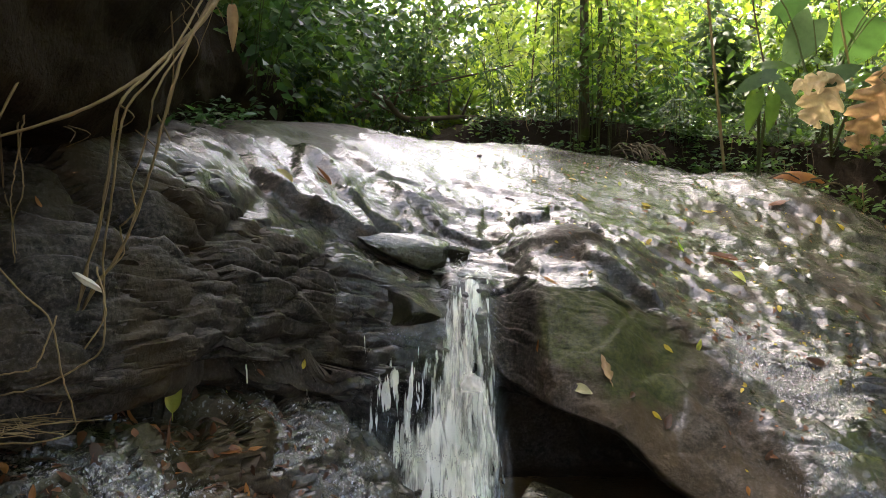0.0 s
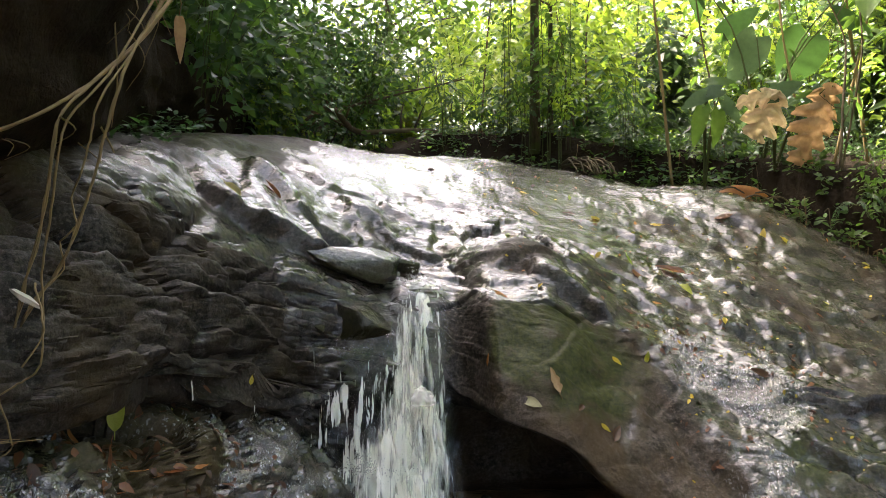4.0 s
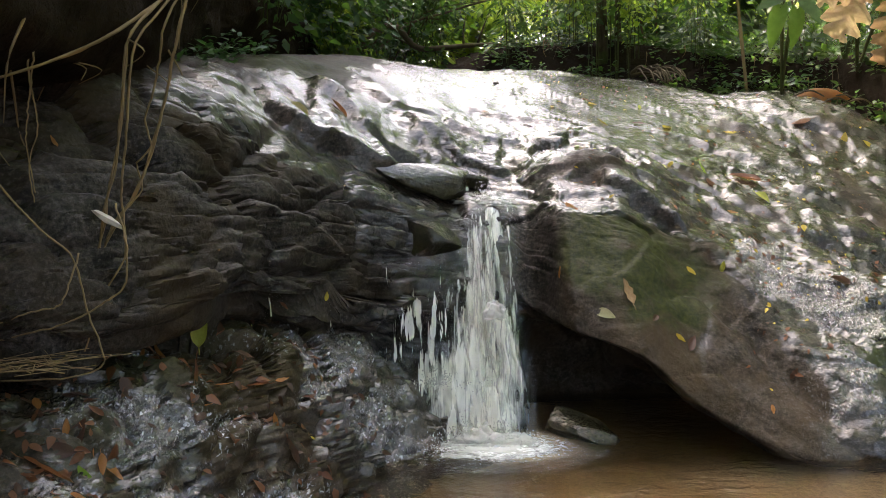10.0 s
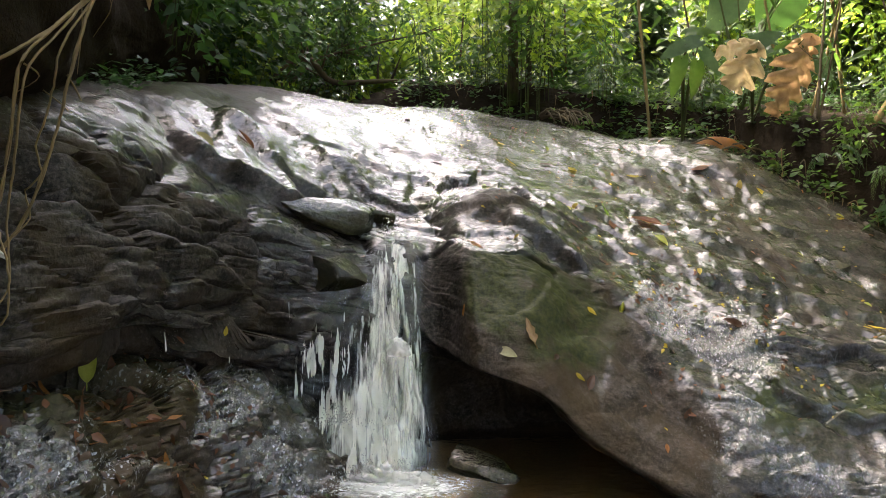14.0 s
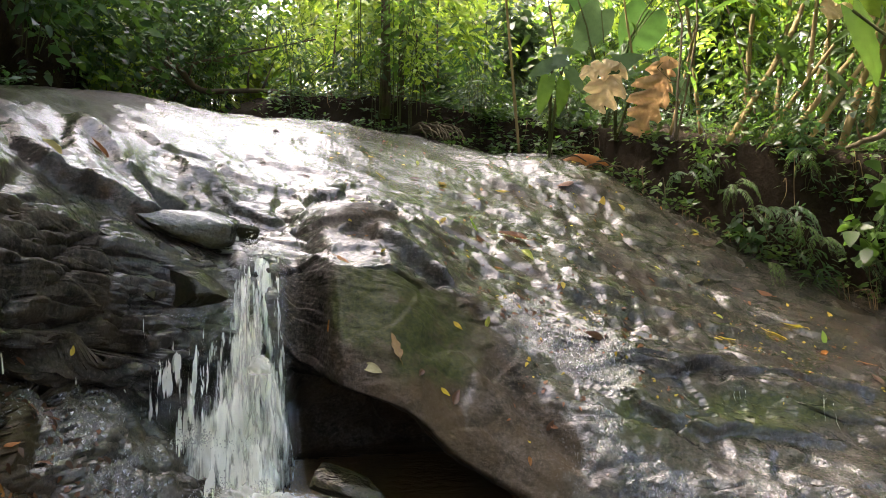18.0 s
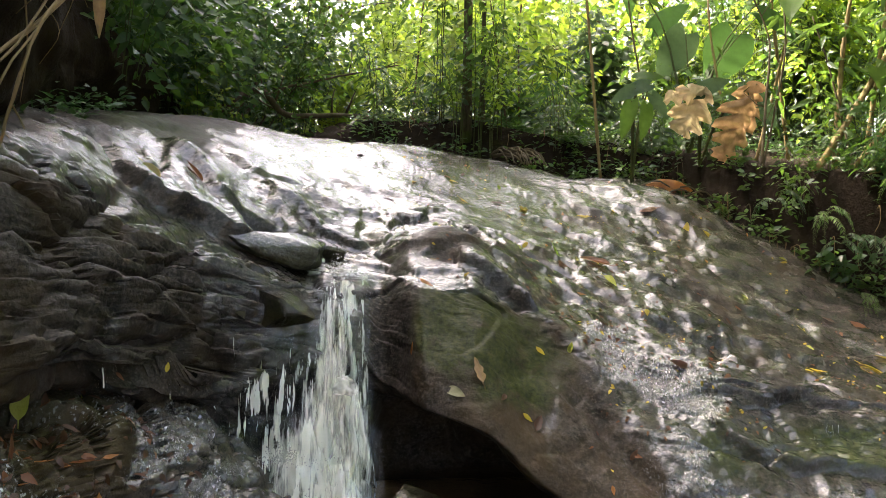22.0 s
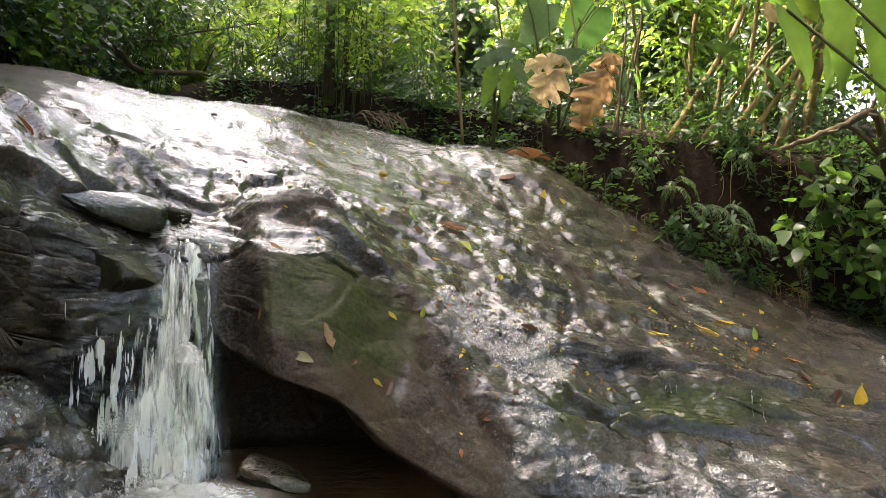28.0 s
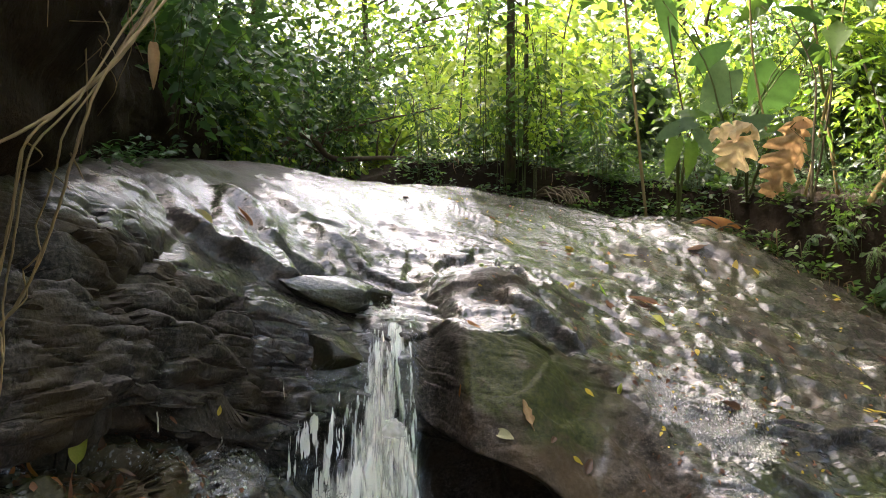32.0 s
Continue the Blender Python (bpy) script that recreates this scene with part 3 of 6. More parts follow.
def rock_relief(p):
    left = 1.0 - smooth(-0.05, 0.14, p.x)
    top = smooth(0.0, 0.22, p.y - 3.14 - 0.75 * min(p.x + 0.50, 0.0))
    boulder = smooth(0.12, 0.3, p.x) * (1 - smooth(3.3, 3.8, p.y)) * (1 - smooth(0.85, 1.15, p.x))
    flank = smooth(0.85, 1.3, p.x)
    d = 0.026 * fbm(p, 1.3, 4) * (1 - 0.5 * top) + 0.007 * fbm(p, 7.0, 4) * (1 - 0.6 * top)
    if left > 0:
        wall = left * (1 - top)
        d += wall * (blocks(p, BED_L, (0.85, 0.60, 0.17), 0.095, 0.026, 0.04) + blocks(p, BED_L, (0.30, 0.26, 0.085), 0.042, 0.014, 0.025)
                     + blocks(p, BED_L, (0.11, 0.10, 0.035), 0.016, 0.006, 0.010))
    if top > 0:
        k = top * (1 - 0.55 * smooth(4.0, 4.7, p.y))
        d += k * (blocks(p, BED_T, (0.70, 0.36, 0.30), 0.020, 0.006, 0.018) + blocks(p, BED_T, (0.30, 0.13, 0.14), 0.024, 0.005, 0.014) + blocks(p, BED_T, (0.085, 0.04, 0.05), 0.006, 0.002, 0.006))
        d += k * 0.013 * noise.noise(Vector((p.x * 7 - 2 * p.y, p.y * 11, p.z * 4))) + k * 0.005 * noise.noise(Vector((p.x * 19 - 4 * p.y, p.y * 27, p.z * 9)))
    d += 0.055 * math.exp(-((p.x - 0.44) / 0.20) ** 2 - ((p.y - 3.74) / 0.17) ** 2)
    if boulder > 0:
        d += boulder * (blocks(p, BED_T, (0.30, 0.22, 0.12), 0.012, 0.003, 0.012) + 0.020 * fbm(p, 3.2, 4) + 0.006 * fbm(p, 11.0, 4))
    if flank > 0:
        d += flank * (blocks(p, BED_T, (0.9, 0.35, 0.30), 0.026, 0.008, 0.016) + blocks(p, BED_T, (0.24, 0.10, 0.10), 0.014, 0.005, 0.010) + blocks(p, BED_T, (0.08, 0.04, 0.05), 0.006, 0.002, 0.006) + 0.006 * fbm(Vector((p.x * 2.2, p.y, p.z)), 8.0, 4))
    return d * (1 - 0.25 * boulder)


def sharpened(profile):
    """Two close points for the brow and for the lower lip, so that they stay crisp."""
    out = []
    for k, q in enumerate(profile):
        if k in (3, 5):
            a, b = profile[k - 1], profile[k + 1]
            s = 0.16 if k == 5 else 0.12
            out += [(q[0] + (a[0] - q[0]) * s, q[1] + (a[1] - q[1]) * s), (q[0] + (b[0] - q[0]) * s * 0.7, q[1] + (b[1] - q[1]) * s * 0.7)]
        else:
            out.append(q)
    return out


NU, NV = 520, 460
ss = np.array([s for s, _ in ROCK])
pr = np.array([sharpened(p) for _, p in ROCK], float)
along = pchip([0, 0.08, 0.24, 0.56, 0.92, 1.0], [0, 2.2, 4.2, 6.6, 10.0, 11.0], np.linspace(0, 1, NV))
prof = pchip(np.arange(12), pr.transpose(1, 0, 2), along).transpose(1, 0, 2)
warp_x = pchip([0, 0.10, 0.82, 1], [-3.2, -1.35, 2.4, 5.5], np.linspace(0, 1, NU))
ab = pchip(ss, prof, warp_x)
P = np.stack([np.repeat(warp_x[:, None], NV, 1), ab[..., 0], ab[..., 1]], -1)
wander = np.array([[0.030 * noise.noise(Vector((p[0] * 6, p[1] * 6, k))) + 0.010 * noise.noise(Vector((p[0] * 21, p[1] * 21, k))) for p in P.reshape(-1, 3)] for k in (1, 5)])
ledged = ledge_relief(P, wander.reshape(2, NU, NV))
base_normals = normals(P)
wall_share = np.clip((3.18 + 0.75 * np.minimum(P[..., 0] + 0.50, 0) - P[..., 1]) / 0.10, 0, 1) * (P[..., 0] < 0.2) * np.where(P[..., 2] < 0.74, 0.35, 1.0)
P = displaced(P, rock_relief, soften=1, keep=wall_share) + base_normals * ledged[..., None]


def wetness(p, over):
    """How much water runs over a place; over: whether it lies behind the brow."""
    w = 0.06
    if over:
        w = 0.86 - 0.30 * smooth(0.5, 1.3, p.x) - 0.30 * smooth(0.45, 0.95, -p.x) - 0.30 * smooth(-0.75, -1.2, p.x)
        w -= 0.55 * smooth(0.42, 0.66, -p.x) * smooth(3.70, 3.95, p.y) + 0.25 * smooth(4.6, 5.0, p.y) * smooth(0.2, 0.5, -p.x)
        w -= 0.60 * math.exp(-((p.x - 0.46) / 0.22) ** 2 - ((p.y - 3.70) / 0.22) ** 2)
    elif p.x < 0.12:
        w = 0.0 + 0.52 * smooth(-0.60, -0.35, p.x) + 0.35 * math.exp(-((p.x + 0.64) / 0.05) ** 2)
    else:
        w = 0.10 + 0.46 * smooth(0.85, 1.2, p.x)
    w += 0.8 * math.exp(-((p.x - 1.30 + 0.3 * (p.y - 3.2)) / 0.15) ** 2) * (1 - smooth(3.3, 3.6, p.y))
    return w + 0.30 * fbm(Vector((p.x * 1.5, p.y * 0.8, p.z * .8)), 2.5, 4)


def mossiness(p, over):
    m = -0.42 + 0.7 * fbm(p, 1.1, 3)
    e = math.hypot((p.x - 0.58) / 0.32, (p.z - 0.66 + 0.25 * (p.x - 0.5)) / 0.19) + 0.55 * fbm(p, 3.3, 5)
    m += 1.9 * (1 - smooth(0.45, 1.30, e)) * (p.y < 3.5)
    m += 3.2 * math.exp(-((p.x + 0.86) / 0.17) ** 2 - ((p.y - 4.02) / 0.34) ** 2) + 1.4 * math.exp(-((p.x + 0.62) / 0.2) ** 2 - ((p.y - 4.6) / 0.4) ** 2) + 2.4 * math.exp(-((p.x + 0.66) / 0.10) ** 2 - ((p.y - 3.88) / 0.12) ** 2)
    m += 0.9 * math.exp(-((p.x - 0.44) / 0.18) ** 2 - ((p.y - 3.72) / 0.14) ** 2)
    m += 1.3 * math.exp(-((p.x + 0.24) / 0.09) ** 2 - ((p.y - 4.05) / 0.08) ** 2) + 1.0 * math.exp(-((p.x + 0.1) / 0.1) ** 2 - ((p.y - 4.35) / 0.06) ** 2)
    m += 1.8 * math.exp(-((p.x - 1.9) / 0.5) ** 2 - ((p.z - 0.30) / 0.07) ** 2) + 1.2 * math.exp(-((p.x - 1.36) / 0.08) ** 2 - ((p.y - 3.05) / 0.2) ** 2)
    return m


def running(p):
    """Where the film breaks up into small bright lumps."""
    r = math.exp(-((p.x - 1.20 + 0.3 * (p.y - 3.2)) / 0.20) ** 2) * (1 - smooth(3.35, 3.7, p.y))
    r += 0.8 * math.exp(-((p.x - 1.32) / 0.13) ** 2 - ((p.y - 3.45) / 0.18) ** 2)
    r += 0.35 * smooth(1.5, 1.7, p.x) * (1 - smooth(0.16, 0.28, p.z + 0.1 * (p.x - 1.9)))
    r += 0.5 * math.exp(-((p.y - 4.95 + 0.45 * p.x) / 0.10) ** 2) * smooth(1.2, 1.7, p.x)
    return max(0.0, r * min(1.0, max(0.0, 0.30 + 2.4 * fbm(Vector((p.x * 1.6, p.y, p.z)), 3.2, 3))))


flat = [Vector(p) for p in P.reshape(-1, 3)]
behind = [(k % NV) / (NV - 1) > 0.56 for k in range(NU * NV)]
rock_me = mesh("rock_outcrop", P.reshape(-1, 3), grid_faces(NU, NV), M_ROCK)
give(rock_me, "wet", [wetness(p, o) for p, o in zip(flat, behind)])
give(rock_me, "run", [running(p) for p in flat])
give(rock_me, "moss", [mossiness(p, o) for p, o in zip(flat, behind)])
rock_me.set_sharp_from_angle(angle=radians(50))
rock = tagged(new("rock_outcrop", rock_me),
              "wet dark sandstone outcrop with ledges and a mossy bulge", "rock", kind="structure")
ROCK_TREE = BVHTree.FromPolygons([tuple(v) for v in P.reshape(-1, 3)], grid_faces(NU, NV).tolist())

MOUND = [
    (-2.2, [(0.5, .0), (0.7, .3), (1.1, .5), (1.8, .60), (2.6, .66)]),
    (-1.3, [(0.9, -.1), (1.15, .36), (1.5, .53), (2.0, .62), (2.7, .66)]),
    (-0.9, [(1.3, -.1), (1.5, .30), (1.75, .49), (2.1, .60), (2.7, .64)]),
    (-0.7, [(1.7, -.15), (1.9, .20), (2.1, .44), (2.38, .57), (2.9, .60)]),
    (-0.5, [(2.25, -.1), (2.42, .12), (2.65, .32), (2.86, .45), (3.1, .48)]),
    (-0.3, [(2.65, -.1), (2.8, .06), (2.92, .2), (3.02, .28), (3.2, .31)]),
    (-0.12, [(2.85, -.1), (2.9, .0), (2.98, .08), (3.05, .12), (3.3, .18)]),
    (0.08, [(2.9, -.2), (2.95, -.15), (3.0, -.1), (3.1, -.08), (3.3, -.05)]),
]
BED_M = frame_of((0.30, -0.42, 0.85), (1, -0.3, -0.4))


def mound_relief(p):
    return 0.035 * fbm(p, 2.0, 4) + 0.010 * fbm(p, 8.0, 4) + blocks(p, BED_M, (0.55, 0.26, 0.14), 0.060, 0.020, 0.03) + blocks(p, BED_M, (0.16, 0.08, 0.06), 0.022, 0.008, 0.014) + blocks(p, BED_M, (0.06, 0.035, 0.03), 0.008, 0.003, 0.006)


def shelf_run(p):
    """Where spray and a thin sheet of water keep the shelf glittering; glints are painted there as white flecks."""
    r = math.exp(-((p.x + 0.47) / 0.20) ** 2 - ((p.y - 2.78) / 0.28) ** 2) + 0.9 * math.exp(-((p.x + 0.72) / 0.24) ** 2 - ((p.y - 2.0) / 0.34) ** 2)
    return min(1.0, max(0.0, 1.15 * r * (0.62 + 3.0 * fbm(Vector((p.x * .8 + p.z, p.y * .8, p.z * 2)), 4.0, 4))))


mx, my, mz = loft(MOUND, 260, 190)
PM = displaced(np.stack([mx, my, mz], -1), mound_relief, soften=0)
mound_me = mesh("lower_rock", PM.reshape(-1, 3), grid_faces(260, 190), M_LOW)
give(mound_me, "wet", [0.42 + 1.3 * fbm(Vector(p), 2.2, 4) + 0.45 * shelf_run(Vector(p)) for p in PM.reshape(-1, 3)])
give(mound_me, "run", [shelf_run(Vector(p)) for p in PM.reshape(-1, 3)])
give(mound_me, "moss", [0.15 + 0.6 * fbm(Vector(p) + Vector((5, 0, 0)), 2.0, 3) for p in PM.reshape(-1, 3)])
mound_me.set_sharp_from_angle(angle=radians(50))
mound = tagged(new("lower_rock", mound_me),
               "dark wet rock shelf strewn with dead leaves beside the pool", "rock", kind="structure")
MOUND_TREE = BVHTree.FromPolygons([tuple(v) for v in PM.reshape(-1, 3)], grid_faces(260, 190).tolist())


# ---------------------------------------------------------------- ground, banks, pool
BANK = [(-0.5, 6.5), (0.1, 6.0), (1.1, 5.85), (1.7, 5.65), (2.15, 5.35), (2.45, 4.75), (2.75, 4.35), (3.3, 4.0), (4.5, 3.6), (6.5, 3.2), (9, 3)]
TOPS = [(-0.5, 1.6), (0.1, 1.72), (1.0, 1.75), (1.6, 1.62), (2.2, 1.50), (2.7, 1.42), (3.5, 1.35), (6.0, 1.25), (9, 1.3)]


def bank_gap(x, y):
    """How far a place lies behind the foot of the bank, along y."""
    return y - float(np.interp(x, [b[0] for b in BANK], [b[1] for b in BANK])) - 0.12 * noise.noise(Vector((x * 2.1, 0.5, y * 0.6)))


def ground_z(x, y):
    p = Vector((x, y, 0))
    z = -0.45 + 1.85 * smooth(4.8, 6.4, y) + 0.03 * max(y - 6.4, 0)
    if x > -0.5:
        g = bank_gap(x, y)
        top = float(np.interp(x, [b[0] for b in TOPS], [b[1] for b in TOPS]))
        if g > 0:
            z = z + (max(top, z) - z) * smooth(0.0, 0.38, g) + 0.10 * min(max(g - 0.4, 0), 5)
        elif x > 1.5:
            z = -0.45
    left = smooth(1.3, 2.6, -x)
    z += left * (1.3 * smooth(1.5, 4.0, y) + 1.2)
    return z + 0.07 * fbm(p, 0.9, 4) * smooth(3, 6, y) + 0.03 * fbm(p, 4.0, 4)


def ground_grid():
    xs = np.concatenate([-np.geomspace(400, 7, 14), np.linspace(-6, 7, 190), np.geomspace(8, 400, 14)])
    ys = np.concatenate([-np.geomspace(400, 4, 10), np.linspace(-3, 10, 190), np.geomspace(10.6, 600, 16)])
    v = [(x, y, ground_z(x, y)) for x in xs for y in ys]
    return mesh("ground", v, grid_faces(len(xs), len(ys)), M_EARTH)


ground = tagged(new("ground", ground_grid()), "dark damp forest soil with leaf litter", "ground", kind="structure")

LEFT_BANK = [
    (-3.0, [(-2.2, .6), (-2.0, 1.2), (-1.6, 1.7), (-1.3, 2.4), (-1.8, 3.2), (-4, 3.8)]),
    (0.5, [(-2.0, .8), (-1.8, 1.3), (-1.4, 1.65), (-1.05, 2.3), (-1.4, 3.0), (-4, 3.6)]),
    (1.8, [(-2.0, 1.1), (-1.6, 1.20), (-1.12, 1.33), (-0.88, 1.66), (-0.75, 2.5), (-4, 3.4)]),
    (2.5, [(-1.9, 1.15), (-1.5, 1.26), (-1.04, 1.38), (-0.88, 1.64), (-0.70, 2.3), (-4, 3.3)]),
    (3.2, [(-1.9, 1.2), (-1.6, 1.32), (-1.12, 1.44), (-1.02, 1.68), (-0.93, 2.4), (-4, 3.2)]),
    (4.2, [(-2.0, 1.3), (-1.6, 1.45), (-1.25, 1.60), (-1.15, 1.80), (-1.3, 2.3), (-4, 3.1)]),
    (5.5, [(-2.2, 1.4), (-1.7, 1.5), (-1.15, 1.66), (-1.1, 1.85), (-1.4, 2.2), (-4, 3.0)]),
    (8.0, [(-3, 1.4), (-2.2, 1.5), (-1.5, 1.7), (-1.5, 1.9), (-1.9, 2.1), (-5, 2.6)]),
]
ly, lx, lz = loft(LEFT_BANK, 220, 110)
PL = displaced(np.stack([lx, ly, lz], -1), lambda p: 0.10 * fbm(p, 1.8, 5) + 0.035 * fbm(p, 8, 5), -1)
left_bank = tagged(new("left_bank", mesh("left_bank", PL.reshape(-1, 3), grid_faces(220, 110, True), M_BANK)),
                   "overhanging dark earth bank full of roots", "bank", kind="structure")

POOL_Z = 0.07
bed_v = [(x, y, -0.13 - 0.08 * fbm(Vector((x, y, 0)), 1.2, 3) - 0.02 * fbm(Vector((x, y, 3)), 7, 3)) for x in np.linspace(-2.5, 6, 120) for y in np.linspace(-3.5, 4.0, 110)]
pool_bed = tagged(new("pool_bed", mesh("pool_bed", bed_v, grid_faces(120, 110), M_SAND)), "brown sandy bed of the pool", "stream bed", kind="structure")


def pool_wave(x, y):
    r = math.hypot(x - 0.02, y - 2.9)
    near = math.exp(-(r / 0.45) ** 2)
    return POOL_Z + 0.004 * fbm(Vector((x, y, 0)), 3.0, 3) + near * (0.007 * math.sin(r * 70) * math.exp(-r * 2) + 0.010 * noise.noise(Vector((x * 18, y * 18, 0))))


pool = tagged(new("pool_water", mesh("pool_water", [(x, y, pool_wave(x, y)) for x in np.linspace(-2.4, 5.8, 220) for y in np.linspace(-3.4, 3.9, 190)], grid_faces(220, 190), M_POOL)),
              "shallow clear brown water of the pool", "water", kind="structure")
pool.visible_shadow = False


def surface(x, y, tree=None):
    """The upper side of the rock at x, y: place and normal."""
    best = None
    for t in ((tree,) if tree else (ROCK_TREE, MOUND_TREE)):
        hit = t.ray_cast(Vector((x, y, 5)), Vector((0, 0, -1)))
        if hit[0] is not None and (best is None or hit[0].z > best[0].z):
            best = hit[:2]
    g = Vector((x, y, ground_z(x, y)))
    if best is None or g.z > best[0].z:
        return g, Vector((0, 0, 1))
    n = best[1] if best[1].z > 0 else -best[1]
    return best[0], n


# ---------------------------------------------------------------- loose rocks
def loose_rock(name, loc, dims, turn, seed, mat, label, sharp=0.35):
    """A broken slab: a rounded block with flat faces knocked off."""
    rng = random.Random(seed)
    bm = bmesh.new()
    bmesh.ops.create_icosphere(bm, subdivisions=4, radius=1.0)
    planes = [(rvec(rng).normalized(), rng.uniform(0.60, 0.92)) for _ in range(11)]
    for v in bm.verts:
        c = v.co.normalized()
        m = max(abs(c.x), abs(c.y), abs(c.z))
        q = c.lerp(c / m, 0.85)
        for n, dd in planes:
            over = q.dot(n) - dd
            if over > 0:
                q -= n * over * 0.96
        q *= 1 + 0.07 * fbm(q + Vector((seed, 0, 0)), 1.3, 4) + 0.03 * fbm(q, 6, 3)
        v.co = Vector((q.x * dims[0], q.y * dims[1], q.z * dims[2]))
    me = bpy.data.meshes.new(name)
    bm.to_mesh(me)
    bm.free()
    me.materials.append(mat)
    me.polygons.foreach_set("use_smooth", [True] * len(me.polygons))
    me.set_sharp_from_angle(angle=radians(35))
    give(me, "wet", [0.30 + 0.7 * max(v.co.z / dims[2], 0) for v in me.vertices])
    give(me, "moss", [0.5] * len(me.vertices))
    ob = new(name, me)
    ob.matrix_world = pose(*loc, *turn)
    return tagged(ob, label, "rock")


loose_rock("rock_slab", (-0.25, 3.48, 0.985), (0.18, 0.16, 0.07), (8, 19, -6), 4, M_STONE, "grey-green wet rock slab tilted above the fall")
loose_rock("rock_slab", (-0.33, 3.37, 0.90), (0.125, 0.10, 0.055), (0, 24, 5), 8, M_ROCK, "dark wet rock wedged under a slab")
loose_rock("rock_slab", (-0.42, 3.25, 0.82), (0.11, 0.10, 0.06), (4, 20, 0), 12, M_ROCK, "dark wet ledge stone with water running over")
loose_rock("rock_slab", (-0.20, 3.29, 0.76), (0.12, 0.10, 0.07), (5, 10, 0), 15, M_ROCK, "dark wet ledge stone beside the fall")
loose_rock("rock_slab", (-0.05, 3.62, 0.96), (0.07, 0.05, 0.03), (-14, 8, 15), 21, M_ROCK, "dark stone in the running water above the notch")
loose_rock("rock_slab", (0.34, 4.12, 1.06), (0.10, 0.05, 0.03), (-8, 5, -12), 23, M_ROCK, "dark stone in the shallow stream")
loose_rock("stone", (2.17, 4.07, surface(2.17, 4.07)[0].z + .008), (0.07, 0.05, 0.028), (0, 10, 10), 27, M_LOW, "small dark wet stone on the rock slope")
loose_rock("stone", (0.11, 4.99, surface(.11, 4.99)[0].z + .004), (0.018, 0.014, 0.010), (0, 0, 10), 29, M_LOW, "small dark stone standing on the bright slab")
loose_rock("pool_stone", (0.33, 3.02, 0.085), (0.13, 0.09, 0.055), (0, 12, -20), 31, M_LOW, "mossy wet stone half under water beside the fall")


# ---------------------------------------------------------------- waterfall
def face_y(x, z, gap=0.012):
    """How far back the rock face stands at x, z, less a small gap."""
    hits = [h[0].y for h in (tr.ray_cast(Vector((x, 0.4, z)), Vector((0, 1, 0))) for tr in (ROCK_TREE, MOUND_TREE)) if h[0] is not None]
    return (min(hits) if hits else 3.2) - gap


def sheet(name, x0, x1, top, bottom, out, mat, seed, nx=44, nz=64, splay=0.25, drift=0.0, fade=0.15, soft=0.18, wag=1.0):
    """A curtain of water from a lip at y, z to a foot, bending outward as it drops; it thins towards its edges."""
    v, flow = [], []
    xm = (x0 + x1) / 2
    for i in range(nx):
        u = i / (nx - 1)
        for j in range(nz):
            t = j / (nz - 1)
            x = x0 + (x1 - x0) * u
            x = xm + (x - xm) * (1 + splay * t) + drift * t
            z = top[1] + (bottom - top[1]) * t
            y = top[0] - out * math.sqrt(t) + 0.045 * noise.noise(Vector((x * 9 + seed, t * 1.5, seed)))
            y += 0.03 * (2 * u - 1) ** 2 + 0.016 * noise.noise(Vector((x * 45, t * 5, seed)))
            v.append((x + wag * (0.030 * t * noise.noise(Vector((u * 7, t * 4, seed + 5))) + 0.020 * t * noise.noise(Vector((u * 19, t * 9, seed + 8)))), y, z))
            start = fade * (1 + 0.9 * noise.noise(Vector((x * 60, seed, 2)))) + 0.06
            gaps = min(1.0, 0.80 + 0.8 * noise.noise(Vector((u * 5 + seed, t * 1.6 + u, seed * 1.7))))
            flow.append(gaps * smooth(0, soft, u) * smooth(0, soft, 1 - u) * smooth(0, max(start, .01), t) * smooth(0, .06, 1 - t + .03))
    return give(mesh(name, v, grid_faces(nx, nz), mat), "flow", flow)


waterfall = thing("waterfall", (0, 0, 0), "white threads of water falling from a rock notch into the pool", "waterfall")
for k, (x0, x1, y, z0, z1, out, spl, dr, fd) in enumerate([(-.125, .12, 3.46, .885, .40, .20, .2, -.01, .02), (-.12, .12, 3.47, .89, .12, .32, .4, -.02, .01), (-.06, .12, 3.45, .885, .50, .18, .1, .0, .01), (-.10, .12, 3.44, .87, .07, .34, .8, -.02, .05), (-.11, .09, 3.40, .80, .07, .36, 1.3, -.05, .25),
                                                         (-.08, .08, 3.36, .66, .07, .34, 1.6, -.01, .3), (-.12, .06, 3.24, .50, .07, .24, 1.7, -.05, .3), (-.02, .07, 3.22, .60, .07, .20, 1.3, -.01, .2), (-.13, .10, 3.42, .76, .07, .38, 1.2, -.06, .3), (-.05, .09, 3.38, .82, .07, .36, 1.0, -.01, .15), (-.01, .06, 3.20, .57, .16, .16, .9, -.01, .1)]):
    part("stream", sheet("stream", x0, x1, (y, z0), z1, out, M_FALL, 3 + 8 * k, splay=spl, drift=dr, fade=fd), waterfall)
part("stream", sheet("stream", -0.14, -0.02, (3.70, .985), .89, .16, M_FALL, 91, 24, 20, splay=0.1, drift=.02, fade=.05), waterfall)
part("stream", sheet("stream", -0.13, 0.11, (3.60, .905), .865, .15, M_FALL, 97, 36, 16, splay=0.0, fade=.02, soft=.1), waterfall)
part("veil", sheet("veil", -0.30, -0.04, (3.26, .74), .20, .20, M_VEIL, 57, splay=0.25, drift=-0.03, fade=.35), waterfall)
part("veil", sheet("veil", -0.50, -0.16, (3.18, .70), .34, .12, M_VEIL, 63, splay=0.05, fade=.45), waterfall)
